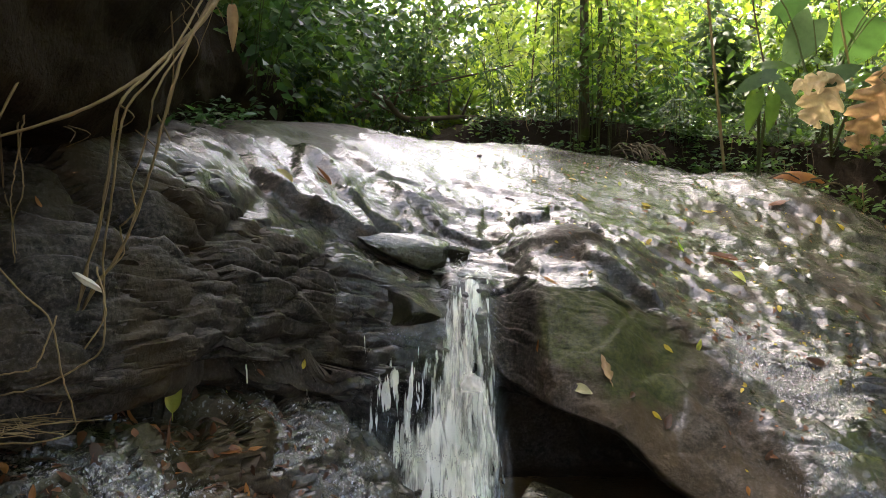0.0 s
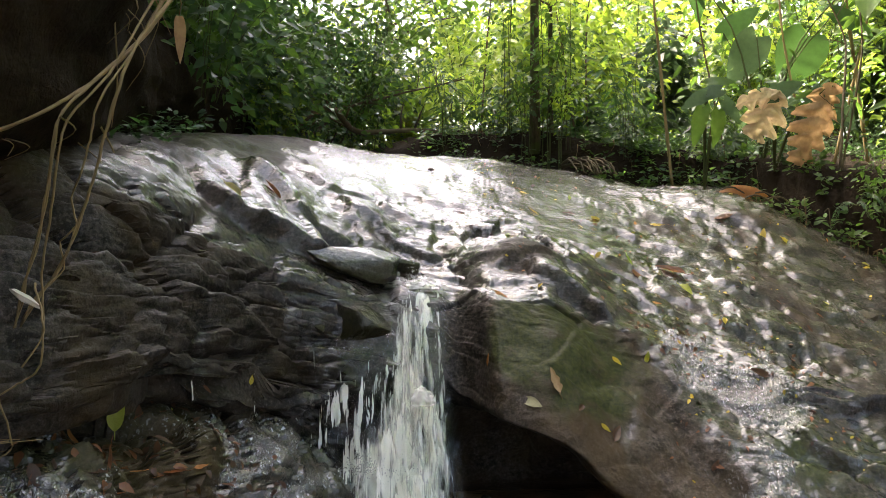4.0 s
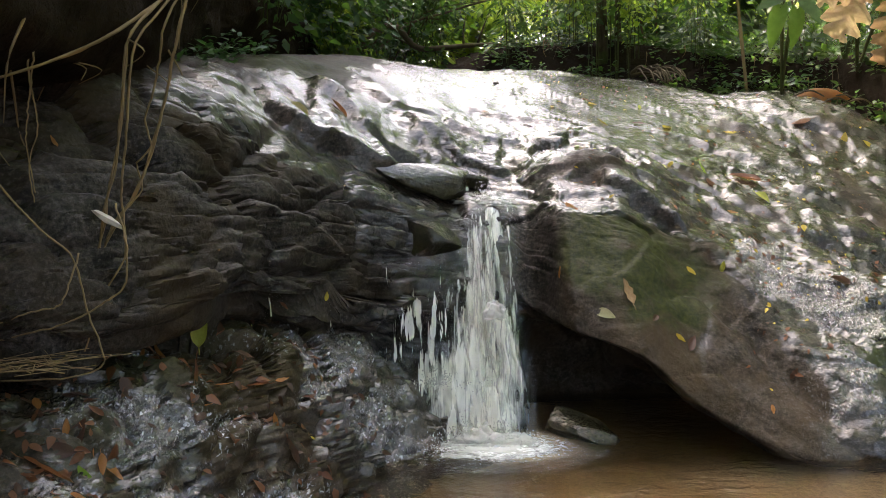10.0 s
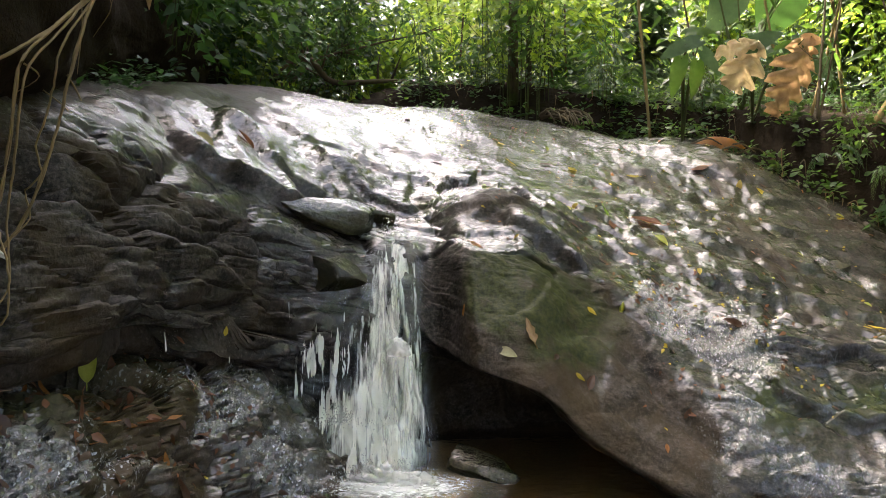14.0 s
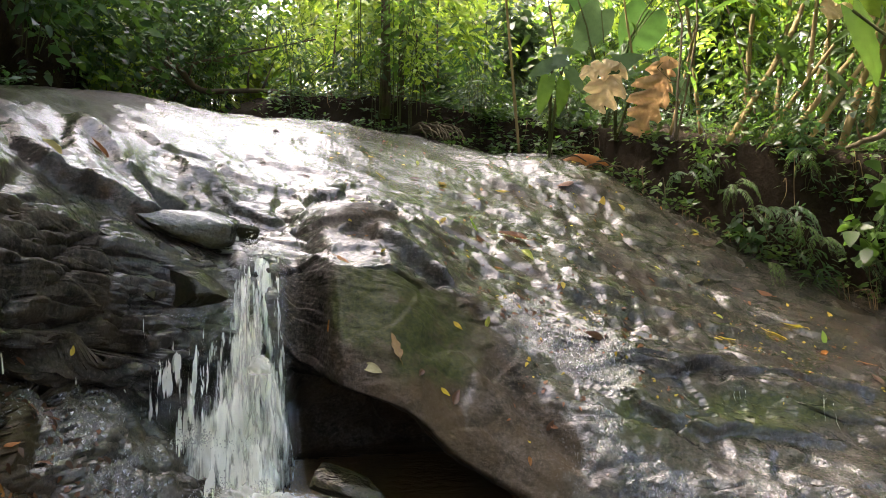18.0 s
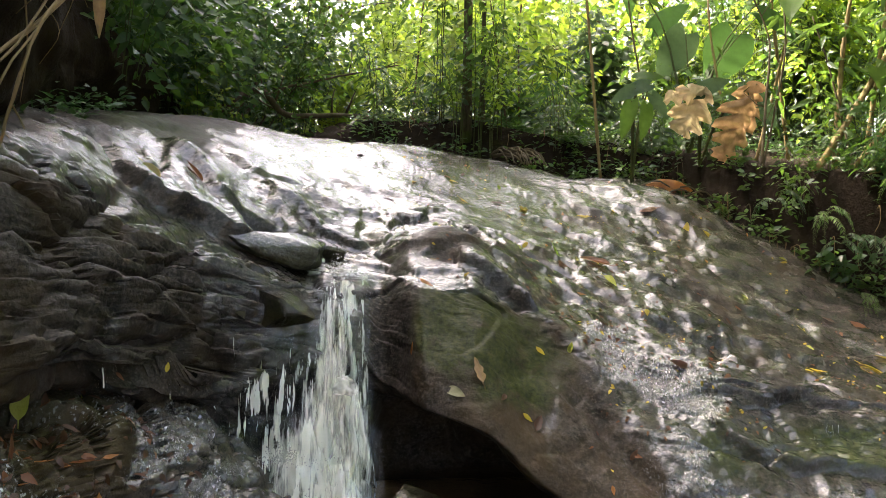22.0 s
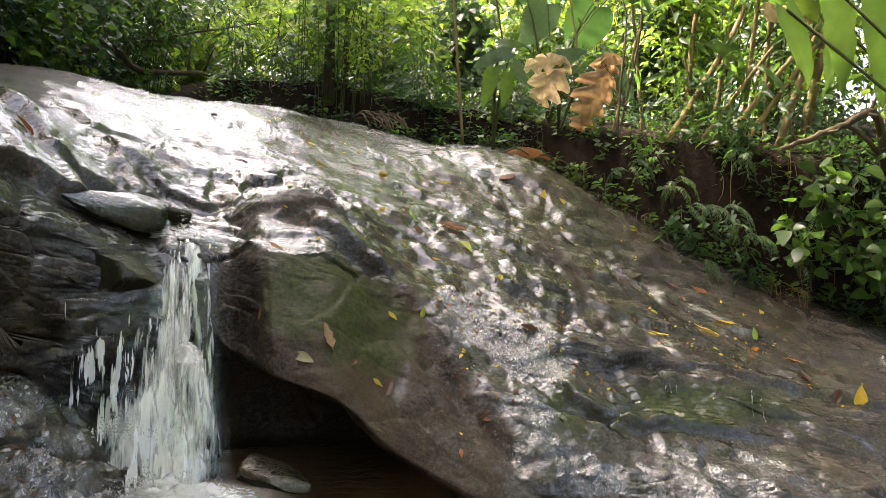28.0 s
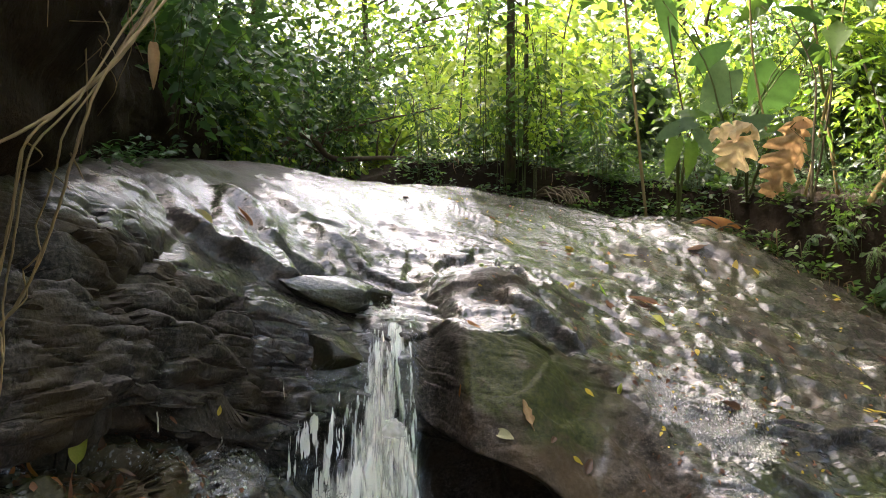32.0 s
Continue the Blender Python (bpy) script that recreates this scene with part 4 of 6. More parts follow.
part("veil", sheet("veil", -0.34, 0.06, (3.10, .42), .06, .16, M_VEIL, 69, splay=0.1, drift=0.06, fade=.5), waterfall)
wr = random.Random(9)


def ribbon(x, z0, z1, width, seed, rng, owner, reach=.03):
    """A narrow broken string of water that slips down in front of the face."""
    y0 = min(face_y(x, z0), face_y(x, (z0 + z1) / 2))
    me = sheet("water_thread", x - width / 2, x + width / 2, (y0, z0), z1, reach, M_VEIL, seed, 7, 30, splay=rng.uniform(.2, .9), drift=rng.gauss(-.004, .008), fade=.12, soft=.45, wag=.1)
    return part("water_thread", me, owner)


for k in range(18):
    x0 = min(-0.06, -0.09 - abs(wr.gauss(0, .19)))
    z0 = wr.uniform(.52, .80)
    ribbon(x0, z0, max(.22, z0 - wr.uniform(.12, .34)), wr.uniform(.006, .014), 120 + k, wr, waterfall)
for x0, z0, z1, w in ((-.655, .84, .62, .030), (-.640, .80, .64, .022), (-.668, .74, .61, .026), (-.53, .80, .72, .014), (-.46, .98, .90, .016), (-.40, .99, .90, .022), (-.36, .72, .50, .018)):
    ribbon(x0, z0, z1, w, 180 + int(z0 * 100), wr, waterfall, .015)


def foam(name, loc, radius, count, seed):
    """Splash and foam: a low heap of broken droplets round the foot."""
    rng = random.Random(seed)
    V, Fc = [], []
    ico = bmesh.new()
    bmesh.ops.create_icosphere(ico, subdivisions=1, radius=1.0)
    tv = np.array([v.co[:] for v in ico.verts])
    tf = np.array([[v.index for v in f.verts] for f in ico.faces])
    ico.free()
    for k in range(count):
        a, r = rng.uniform(0, 6.283), abs(rng.gauss(0, 0.55)) * radius
        h = abs(rng.gauss(0, 0.35)) * 0.12 * math.exp(-(r / radius) ** 2 * 2)
        s = rng.uniform(.0008, .0024)
        c = np.array([r * 1.3 * math.cos(a), r * 0.75 * math.sin(a), h])
        V.append(tv * s * np.array([rng.uniform(.8, 1.5), rng.uniform(.8, 1.5), rng.uniform(.8, 1.8)]) + c)
        Fc.append(tf + k * len(tv))
    return mesh(name, np.concatenate(V), np.concatenate(Fc), M_WHITE)


disc = [(0.36 * r / 24 * math.cos(a / 36 * 2 * math.pi), 0.24 * r / 24 * math.sin(a / 36 * 2 * math.pi), 0.010 * noise.noise(Vector((r * .5, a * .6, 0)))) for r in range(25) for a in range(37)]
part("foam", mesh("foam", disc, grid_faces(25, 37), M_FOAM), waterfall, loc=(0.04, 2.88, POOL_Z + .016))
for r, n, at in ((0.15, 1500, (0.04, 2.90, POOL_Z + .002)), (0.12, 700, (-0.10, 2.94, .09)), (0.075, 300, (0.0, 3.46, .885)), (0.10, 380, (-0.18, 3.02, .27))):
    tagged(part("splash", foam("splash", None, r, n, int(n)), waterfall, loc=at), "white splashing drops", kind="stuff")



def heap(size, seed):
    """A low churned heap of white water."""
    bm = bmesh.new()
    bmesh.ops.create_icosphere(bm, subdivisions=4, radius=1.0)
    for v in bm.verts:
        q = v.co.normalized()
        r = 1 + 0.45 * fbm(q + Vector((seed, 0, 0)), 2.2, 5) + 0.10 * noise.noise(q * 14)
        v.co = Vector((q.x * size[0] * r, q.y * size[1] * r, max(q.z, -.2) * size[2] * r))
    me = bpy.data.meshes.new("foam_mound")
    bm.to_mesh(me)
    bm.free()
    me.materials.append(M_WHITE)
    me.polygons.foreach_set("use_smooth", [True] * len(me.polygons))
    return me


for k, (x, y, sz) in enumerate([(0.03, 2.92, (.10, .06, .045)), (-0.03, 2.95, (.07, .05, .06)), (0.10, 2.93, (.06, .05, .035)), (0.02, 2.88, (.16, .07, .018)), (-0.09, 2.95, (.08, .05, .03))]):
    part("foam_mound", heap(sz, 3.7 * k), waterfall, loc=(x, y, POOL_Z + .004))
for k, (x, y, z, sz) in enumerate([(-.07, 3.50, .885, (.05, .05, .022)), (.02, 3.49, .883, (.06, .05, .020)), (.07, 3.46, .875, (.04, .04, .018)), (.03, 3.10, .50, (.04, .03, .05))]):
    part("foam_mound", heap(sz, 31 + 3.7 * k), waterfall, loc=(x, y, z))
side_fall = thing("side_trickle", (0, 0, 0), "thin trickle of water over a low mossy ledge", "waterfall")
for k in range(20):
    x0 = wr.choice([wr.gauss(2.18, .05), wr.gauss(2.12, .02), wr.gauss(1.63, .02), wr.gauss(1.80, .03)])
    z0 = .40 - .10 * (x0 - 1.9)
    ribbon(x0, z0, z0 - wr.uniform(.08, .17), wr.uniform(.008, .024), 220 + k, wr, side_fall, .012)


# ---------------------------------------------------------------- plants
def leaf_cloud(rng, centres, count, spread, size, droop=0.3):
    """Leaves set round given places, turned every way but mostly hanging outward."""
    items = []
    for k in range(count):
        c = Vector(rng.choice(centres))
        off = rvec(rng, spread)
        d = Vector((off.x, off.y, 0)) + rvec(rng, spread * 0.5)
        d.z -= 0.6 * droop * (abs(d.x) + abs(d.y)) + 0.05 * spread
        items.append((c + off, d, (rng.gauss(0, .8), rng.gauss(-.25, .8), 1), size * rng.uniform(0.5, 1.3)))
    return items


def shrub(loc, height, spread, count, size, mat, template, seed, label, stems=4, lean=(0, 0), name="shrub", group="undergrowth shrubs", low=0.15, thick=0.0022, wood=None):
    """Thin stems from one root, with leaves in sprays along them."""
    rng = random.Random(seed)
    ob = thing(name, loc, label, "shrub", group)
    centres = []
    for s in range(stems):
        a = rng.uniform(0, 2 * math.pi)
        r = spread * rng.uniform(0.3, 1.0)
        h = height * rng.uniform(0.55, 1.0)
        ctrl = [(0.04 * math.cos(a), 0.04 * math.sin(a), 0), (0.3 * r * math.cos(a) + lean[0] * .2, 0.3 * r * math.sin(a) + lean[1] * .2, h * 0.42),
                (0.7 * r * math.cos(a) + lean[0] * .6, 0.7 * r * math.sin(a) + lean[1] * .6, h * 0.8),
                (r * math.cos(a) + lean[0], r * math.sin(a) + lean[1], h * rng.uniform(0.85, 1.0))]
        pts = curve_points(ctrl, 10)
        part("stem", tube("stem", pts, thick * height, 0.002, wood or M_STEM, 5), ob)
        for t in range(18):
            u = low + (1 - low) * (t + rng.random()) / 18
            i = min(int(u * 9), 8)
            centres.append(Vector(pts[i]).lerp(Vector(pts[i + 1]), u * 9 - i) + rvec(rng, 0.16 * spread))
    part("foliage", leaves_mesh("foliage", leaf_cloud(rng, centres, count, 0.13 * spread + 0.02, size), template, mat), ob)
    return ob


def herb_patch(label, places, size, mat, template, seed, each=7, name="ground_herbs"):
    """Low herbs as one growth over the ground."""
    rng = random.Random(seed)
    items = []
    for x, y in places:
        p, n = surface(x, y)
        h = rng.uniform(0.03, 0.14)
        for k in range(each):
            a = rng.uniform(0, 6.283)
            d = Vector((math.cos(a), math.sin(a), rng.uniform(-.3, .9)))
            items.append((p + Vector((0, 0, h * rng.random())) + d * 0.01, d, (rng.gauss(0, .6), rng.gauss(-.3, .6), 1), size * rng.uniform(.5, 1.3)))
    ob = new(name, leaves_mesh(name, items, template, mat))
    return tagged(ob, label, "herbs", kind="stuff")


def fern(loc, count, length, seed, label, facing=(0, -1)):
    rng = random.Random(seed)
    ob = thing("fern", loc, label, "fern", "ferns on the bank")
    for k in range(count):
        a = math.atan2(facing[1], facing[0]) + rng.gauss(0, 0.9)
        ln = length * rng.uniform(0.6, 1.1)
        up = rng.uniform(0.1, 0.55)
        ctrl = [(0, 0, 0), (0.35 * ln * math.cos(a), 0.35 * ln * math.sin(a), ln * up * .8), (0.75 * ln * math.cos(a), 0.75 * ln * math.sin(a), ln * (up - .25)), (ln * math.cos(a), ln * math.sin(a), ln * (up - .75))]
        pts = curve_points(ctrl, 26)
        items = []
        for j in range(2, 26):
            p = Vector(pts[j])
            ahead = (Vector(pts[j]) - Vector(pts[j - 1])).normalized()
            side = ahead.cross(Vector((0, 0, 1))).normalized()
            w = 0.15 * ln * math.sin(math.pi * min(1, (j + 1.5) / 28)) + .006
            for s in (-1, 1):
                items.append((p, side * s + ahead * rng.uniform(.4, .8) + Vector((0, 0, rng.uniform(-.6, 0))), (rng.gauss(0, .3), rng.gauss(0, .3), 1), w * rng.uniform(.85, 1.1)))
        fr = part("frond", tube("frond", pts, 0.003, 0.001, M_STEM, 4), ob)
        part("frond_blade", leaves_mesh("frond_blade", items, LANCE, M_LEAF if seed % 2 else M_LEAF_DARK), fr)
    return ob


def big_leaf_mesh(length, width, mat, lobes=0, curl=0.25, fold=0.2, seed=0, notch=0.0, rows=22, cols=9):
    """One large blade along +x with a midrib, waved edges and, where asked, lobes."""
    v = []
    for i in range(rows + 1):
        t = i / rows
        w = 0.5 * width * (math.sin(math.pi * (0.04 + 0.96 * t) ** 0.62) ** 0.75 if t < 1 else 0.0)
        if lobes:
            w *= 0.42 + 0.58 * abs(math.sin(math.pi * lobes * t * 0.5 + 0.4)) ** 0.6
        w = max(w, 0.002)
        for j in range(cols):
            s = 2 * j / (cols - 1) - 1
            back = notch * length * abs(s) * (1 - t) ** 3
            y = s * w * (1 - 0.15 * curl * abs(s))
            z = -curl * length * t * t + fold * w * abs(s) ** 1.3 - curl * 0.5 * w * s * s
            z += (0.07 if lobes else 0.025) * length * noise.noise(Vector((t * 5 + seed, s * 2, seed))) * (0.3 + abs(s)) + 0.012 * length * math.sin(t * 26) * abs(s)
            v.append((t * length - back, y, z))
    me = mesh("blade", v, grid_faces(rows + 1, cols), mat)
    return me


def withered_leaf_mesh(length, width, lobes, depth, seed, mat, curl=0.35):
    """A dead blade along +x: torn into drooping lobes, edges rolled, crumpled all over."""
    rows, cols = 70, 13
    v = []
    for i in range(rows + 1):
        t = i / rows
        env = math.sin(math.pi * (0.05 + 0.93 * t) ** 0.7) ** 0.6
        for j in range(cols):
            s = 2 * j / (cols - 1) - 1
            f = (t * lobes + (0.35 if s > 0 else 0.0)) % 1.0
            cut = 1 - depth * smooth(0.45, 0.95, f) * (1 + 0.5 * noise.noise(Vector((int(t * lobes), s > 0, seed)))) + depth * 0.8 * smooth(0.92, 1.0, f) - depth * 0.3 * (1 - smooth(0, .1, f))
            w = max(0.5 * width * env * min(cut, 1.05) * (1 + 0.2 * noise.noise(Vector((t * 4, seed, s > 0)))), 0.05 * width * (1 - t) + .002)
            x = t * length + 0.5 * w * abs(s) ** 1.4
            z = -curl * length * t * t * 0.6 - 0.55 * w * abs(s) ** 1.6 + 0.05 * width * math.sin(t * lobes * 6.283) * abs(s)
            z += 0.20 * width * noise.noise(Vector((t * 5, s * 2.2, seed))) + 0.06 * width * noise.noise(Vector((t * 17, s * 6, seed))) + 0.02 * width * math.sin(t * 60 + 6 * abs(s)) * abs(s)
            v.append((x, w * s, z))
    return mesh("blade", v, grid_faces(rows + 1, cols), mat)


def aimed(d, up=(0, 0, 1)):
    """A turn that lays +x along d with +z as near to up as it goes."""
    d = Vector(d).normalized()
    s = Vector(up).cross(d).normalized()
    return Matrix((d, s, d.cross(s))).transposed().to_4x4()


def broad_plant(loc, leaves, label, name="broad_leaved_plant", category="plant", stem_mat=None, group=""):
    """leaves: (base of the blade, way it points, up side, length, width, material, kind)."""
    ob = thing(name, loc, label, category, group)
    for k, (base, way, up, ln, wd, mat, lob) in enumerate(leaves):
        b = Vector(base) - Vector(loc)
        st = part("leaf_stalk", tube("leaf_stalk", curve_points([(0, 0, 0), (b.x * .35, b.y * .35, b.z * .6), tuple(b)], 8), 0.008, 0.004, stem_mat or M_STEM, 6), ob)
        bl = part("leaf_blade", withered_leaf_mesh(ln, wd, lob, .55, k * 3.3 + ln, mat) if lob else big_leaf_mesh(ln, wd, mat, lob, seed=k * 3.3 + ln, notch=0.15), st)
        bl.matrix_local = Matrix.Translation(b) @ aimed(way, up)
    return ob


def cane(loc, top, r, label, mat, leaves=0, seed=0, name="cane", bend=0.1):
    rng = random.Random(seed)
    ob = thing(name, loc, label, "plant stem", "canes on the bank")
    t = Vector(top) - Vector(loc)
    side = Vector((t.y, -t.x, 0)).normalized() * bend * t.length * rng.uniform(-1, 1) if t.xy.length > .01 else Vector((bend, 0, 0))
    pts = curve_points([(0, 0, 0), tuple(t * .35 + side * .5), tuple(t * .7 + side * .7), tuple(t)], 24)
    rad = [r * (1 - .4 * k / 23) * (1.22 if k % 4 == 0 else 1.0) for k in range(24)]
    v, f = tube_arrays(pts, rad, 8)
    part("stem", mesh("stem", v, f, mat), ob)
    if leaves:
        cs = [Vector(pts[k]) for k in range(6, 24)]
        part("foliage", leaves_mesh("foliage", leaf_cloud(rng, cs, leaves, .10, .13), LANCE, M_LEAF), ob)
    return ob


def tree(loc, height, r, crown, leaf, count, mat, seed, label, limbs=7, bare=0.45, name="tree"):
    rng = random.Random(seed)
    ob = thing(name, loc, label, "tree", "trees round the stream")
    bend = rvec(rng, .03 * height)
    pts = curve_points([(0, 0, -.05), (bend.x * .4, bend.y * .4, height * .35), (bend.x, bend.y, height * .7), (bend.x * .8, bend.y * .7, height)], 22)
    rad = [r * (1.35 if k == 0 else 1.12 if k == 1 else 1) * (1 - .7 * k / 21) * (1 + .06 * noise.noise(Vector((k, seed, 0)))) for k in range(22)]
    v, f = tube_arrays(pts, rad, 14)
    part("trunk", mesh("trunk", v, f, M_TRUNK), ob)
    centres = []
    for k in range(limbs):
        u = bare + (1 - bare) * (k + rng.random()) / limbs
        b = Vector(pts[min(int(u * 21), 20)])
        a = rng.uniform(0, 6.283)
        ln = crown * rng.uniform(.6, 1.0)
        lp = curve_points([tuple(b), tuple(b + Vector((math.cos(a) * ln * .5, math.sin(a) * ln * .5, ln * .25))), tuple(b + Vector((math.cos(a) * ln, math.sin(a) * ln, ln * rng.uniform(.05, .5))))], 9)
        part("limb", tube("limb", lp, r * .35, r * .08, M_BARK, 6), ob)
        for q in lp[3:]:
            centres += [Vector(q) + rvec(rng, crown * .15) for _ in range(3)]
    part("crown", leaves_mesh("crown", leaf_cloud(rng, centres, count, crown * .20, leaf), CROWN, mat), ob)
    return ob


def g(x, y, up=-0.02):
    return (x, y, surface(x, y)[0].z + up)


# the upright trees at the head of the slab
tree(g(0.88, 6.17), 7.6, 0.033, 1.7, 0.11, 2600, M_LEAF, 3, "slim dark-barked tree with moss at its foot", 9, 0.68)
tree(g(1.02, 6.35), 1.9, 0.022, 0.6, 0.10, 260, M_LEAF_BACKLIT, 4, "thin dark sapling beside a slim tree", 6, 0.5)
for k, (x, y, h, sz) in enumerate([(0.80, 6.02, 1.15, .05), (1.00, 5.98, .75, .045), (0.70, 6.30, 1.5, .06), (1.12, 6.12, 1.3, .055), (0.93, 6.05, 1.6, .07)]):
    shrub(g(x, y), h, .22, 150, sz, M_LEAF_BACKLIT if k % 2 else M_LEAF, OVATE, 170 + k, "light green sprouting shrub round the foot of a slim tree", 4, low=.45)
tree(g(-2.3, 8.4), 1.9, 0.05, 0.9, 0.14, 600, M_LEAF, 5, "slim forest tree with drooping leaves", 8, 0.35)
tree(g(3.3, 9.0), 1.7, 0.04, 1.1, 0.13, 800, M_LEAF_BACKLIT, 6, "slim sunlit forest tree", 8, 0.3)
tree(g(1.9, 8.6), 1.5, 0.025, 0.9, 0.12, 600, M_LEAF_BACKLIT, 7, "slender sunlit tree with pale green leaves", 8, 0.25)
tree(g(-1.5, 9.6), 3.4, 0.06, 1.5, 0.16, 1500, M_LEAF_BACKLIT, 8, "sunlit forest tree leaning over the stream head", 9, 0.2)
tree(g(-0.2, 11.6), 3.8, 0.06, 1.6, 0.18, 1300, M_LEAF, 9, "sunlit forest tree far up the stream", 9, 0.2)
# added for its crown, above the view, which blocks sun from the slab
tree(g(-1.6, 7.2), 4.8, 0.05, 1.7, 0.12, 2200, M_LEAF, 11, "leafy tree added so its high unseen crown shades the slab", 10, 0.6)
# added forest, mostly out of view, closes the sides and back against skylight
for k, (x, y, h, cr) in enumerate([(-3.2, 5.2, 6.5, 2.5), (-4.3, 8.2, 8.0, 2.4), (5.4, 7.6, 8.0, 2.5), (4.7, 5.2, 7.5, 2.5), (-3.4, 2.2, 5.0, 1.5), (4.8, 2.4, 7.0, 2.6), (-5.0, 11, 8, 2.6), (5.5, 11.2, 8, 2.6), (-4.2, -2.8, 9.0, 2.6), (4.6, -2.8, 9.0, 2.6), (0.3, -6.0, 9.5, 3.0)]):
    tree((x, y, ground_z(x, y)), h, 0.09, cr, 0.30 if y > 0 else .5, 3600, M_LEAF_DARK if x < 0 else M_LEAF, 20 + k, "leafy forest tree added to shade the stream", 11, 0.28 if y > 0 else 0.5, name="forest_tree")
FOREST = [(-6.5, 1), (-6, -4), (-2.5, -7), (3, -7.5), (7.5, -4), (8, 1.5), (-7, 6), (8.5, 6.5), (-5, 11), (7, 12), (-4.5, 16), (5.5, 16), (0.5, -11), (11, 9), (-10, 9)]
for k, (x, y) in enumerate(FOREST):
    tree((x, y, ground_z(x, y)), 8.5 + (k * 7 % 4) * .7, 0.13, 3.2, 0.5, 2200, M_LEAF_DARK if y < 9 else M_LEAF, 40 + k, "tall forest tree with a dense green crown, added to close the canopy", 10, 0.3, name="forest_tree")

rng = random.Random(5)
# thicket behind the slab: low in the middle, where the stream comes through and the sky shows
for k in range(64):
    x, y = rng.uniform(-2.6, 4.8), rng.uniform(6.5, 9.8)
    gap = math.exp(-((x + 0.05 * y - 0.1) / 0.75) ** 2)
    if gap > 0.5 and y < 8.2:
        continue
    h = rng.uniform(0.8, 2.0) * (1 - 0.35 * gap) * (1.25 if x > 1.2 else 1.0)
    h = max(0.4, min(h, 1.15 + 0.27 * y - ground_z(x, y))) if x < 3.2 else h
    # sun and shade go into leaf colour: lime mid-right, deep green on the left
    mat = M_LEAF_BACKLIT if rng.random() < 0.30 + 0.35 * (abs(x - 0.8) < 1.4) else rng.choice([M_LEAF, M_LEAF, M_LEAF_BLUE, M_LEAF_DARK] if x > -0.8 else [M_LEAF_DARK, M_LEAF])
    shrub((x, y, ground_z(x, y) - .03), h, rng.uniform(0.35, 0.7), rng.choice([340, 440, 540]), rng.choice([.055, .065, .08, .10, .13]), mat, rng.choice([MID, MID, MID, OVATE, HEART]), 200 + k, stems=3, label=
          {"leaf_lime_backlit": "pale green undergrowth shrub behind the slab, tinted as sunlit", "leaf_deep_green_shade": "undergrowth shrub tinted deep green as shaded"}.get(mat.name, "leafy green undergrowth shrub on the stream bank"))
for k in range(44):
    x, y = rng.uniform(-6, 9), rng.uniform(10.2, 14.5)
    gap = math.exp(-((x + 0.1) / 0.9) ** 2)
    shrub((x, y, ground_z(x, y) - .03), min(rng.uniform(1.6, 3.6) * (1 - 0.45 * gap), 1.2 + .28 * y - ground_z(x, y) + 2 * max(abs(x) - 4, 0)), rng.uniform(0.8, 1.5), 620, rng.uniform(.10, .17), rng.choice([M_LEAF, M_LEAF_BACKLIT, M_LEAF_BACKLIT]), CROWN, 300 + k,
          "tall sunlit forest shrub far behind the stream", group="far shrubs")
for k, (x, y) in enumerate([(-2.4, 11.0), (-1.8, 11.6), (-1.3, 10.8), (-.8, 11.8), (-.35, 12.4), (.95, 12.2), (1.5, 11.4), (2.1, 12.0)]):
    shrub((x, y, ground_z(x, y) - .03), rng.uniform(2.5, 3.3), rng.uniform(.7, 1.0), 620, rng.uniform(.10, .15), M_LEAF_BACKLIT if x > -1 else M_LEAF, CROWN, 390 + k, "tall sunlit forest shrub far behind the stream", group="far shrubs", low=.3)
# the tall growth behind the right bank
for k in range(22):
    x, y = rng.uniform(3.2, 6.6), rng.uniform(5.2, 9.0)
    mat = rng.choice([M_LEAF, M_LEAF, M_LEAF_BACKLIT])
    shrub((x, y, ground_z(x, y) - .03), rng.uniform(1.4, 3.0), rng.uniform(0.4, 0.8), 440, rng.uniform(.06, .12), mat, rng.choice([MID, LANCE, MID]), 350 + k,
          "tall leafy shrub crowding the bank behind tan canes", group="tall shrubs on the bank")
# a fringe of small bushes right behind the crest and on the right bank
for k in range(34):
    x = rng.choice([rng.uniform(0.1, 2.2), rng.uniform(0.1, 3.8)])
    y = float(np.interp(x, [b[0] for b in BANK], [b[1] for b in BANK])) + rng.uniform(0.25, 1.3) + (.3 if x > 2.2 else 0)
    shrub(g(x, y), rng.uniform(0.25, 0.75), rng.uniform(0.15, 0.38), 150, rng.uniform(.04, .085), rng.choice([M_LEAF, M_LEAF, M_LEAF_DARK, M_LEAF_BLUE]), rng.choice([OVATE, LANCE]), 400 + k,
          "small leafy bush at the edge of the bank", 5, group="bank bushes")
# the shaded growth that hangs over the left bank
for k in range(18):
    y = rng.uniform(4.1, 6.8)
    x = -1.05 - 0.12 * (y - 4.0) * rng.uniform(-.6, .8) - rng.uniform(0.0, 0.9)
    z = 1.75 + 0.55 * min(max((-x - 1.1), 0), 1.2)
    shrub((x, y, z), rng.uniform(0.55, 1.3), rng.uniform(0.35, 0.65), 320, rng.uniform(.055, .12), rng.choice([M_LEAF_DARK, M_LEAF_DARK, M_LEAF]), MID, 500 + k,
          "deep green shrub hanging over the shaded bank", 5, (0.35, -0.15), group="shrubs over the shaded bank")
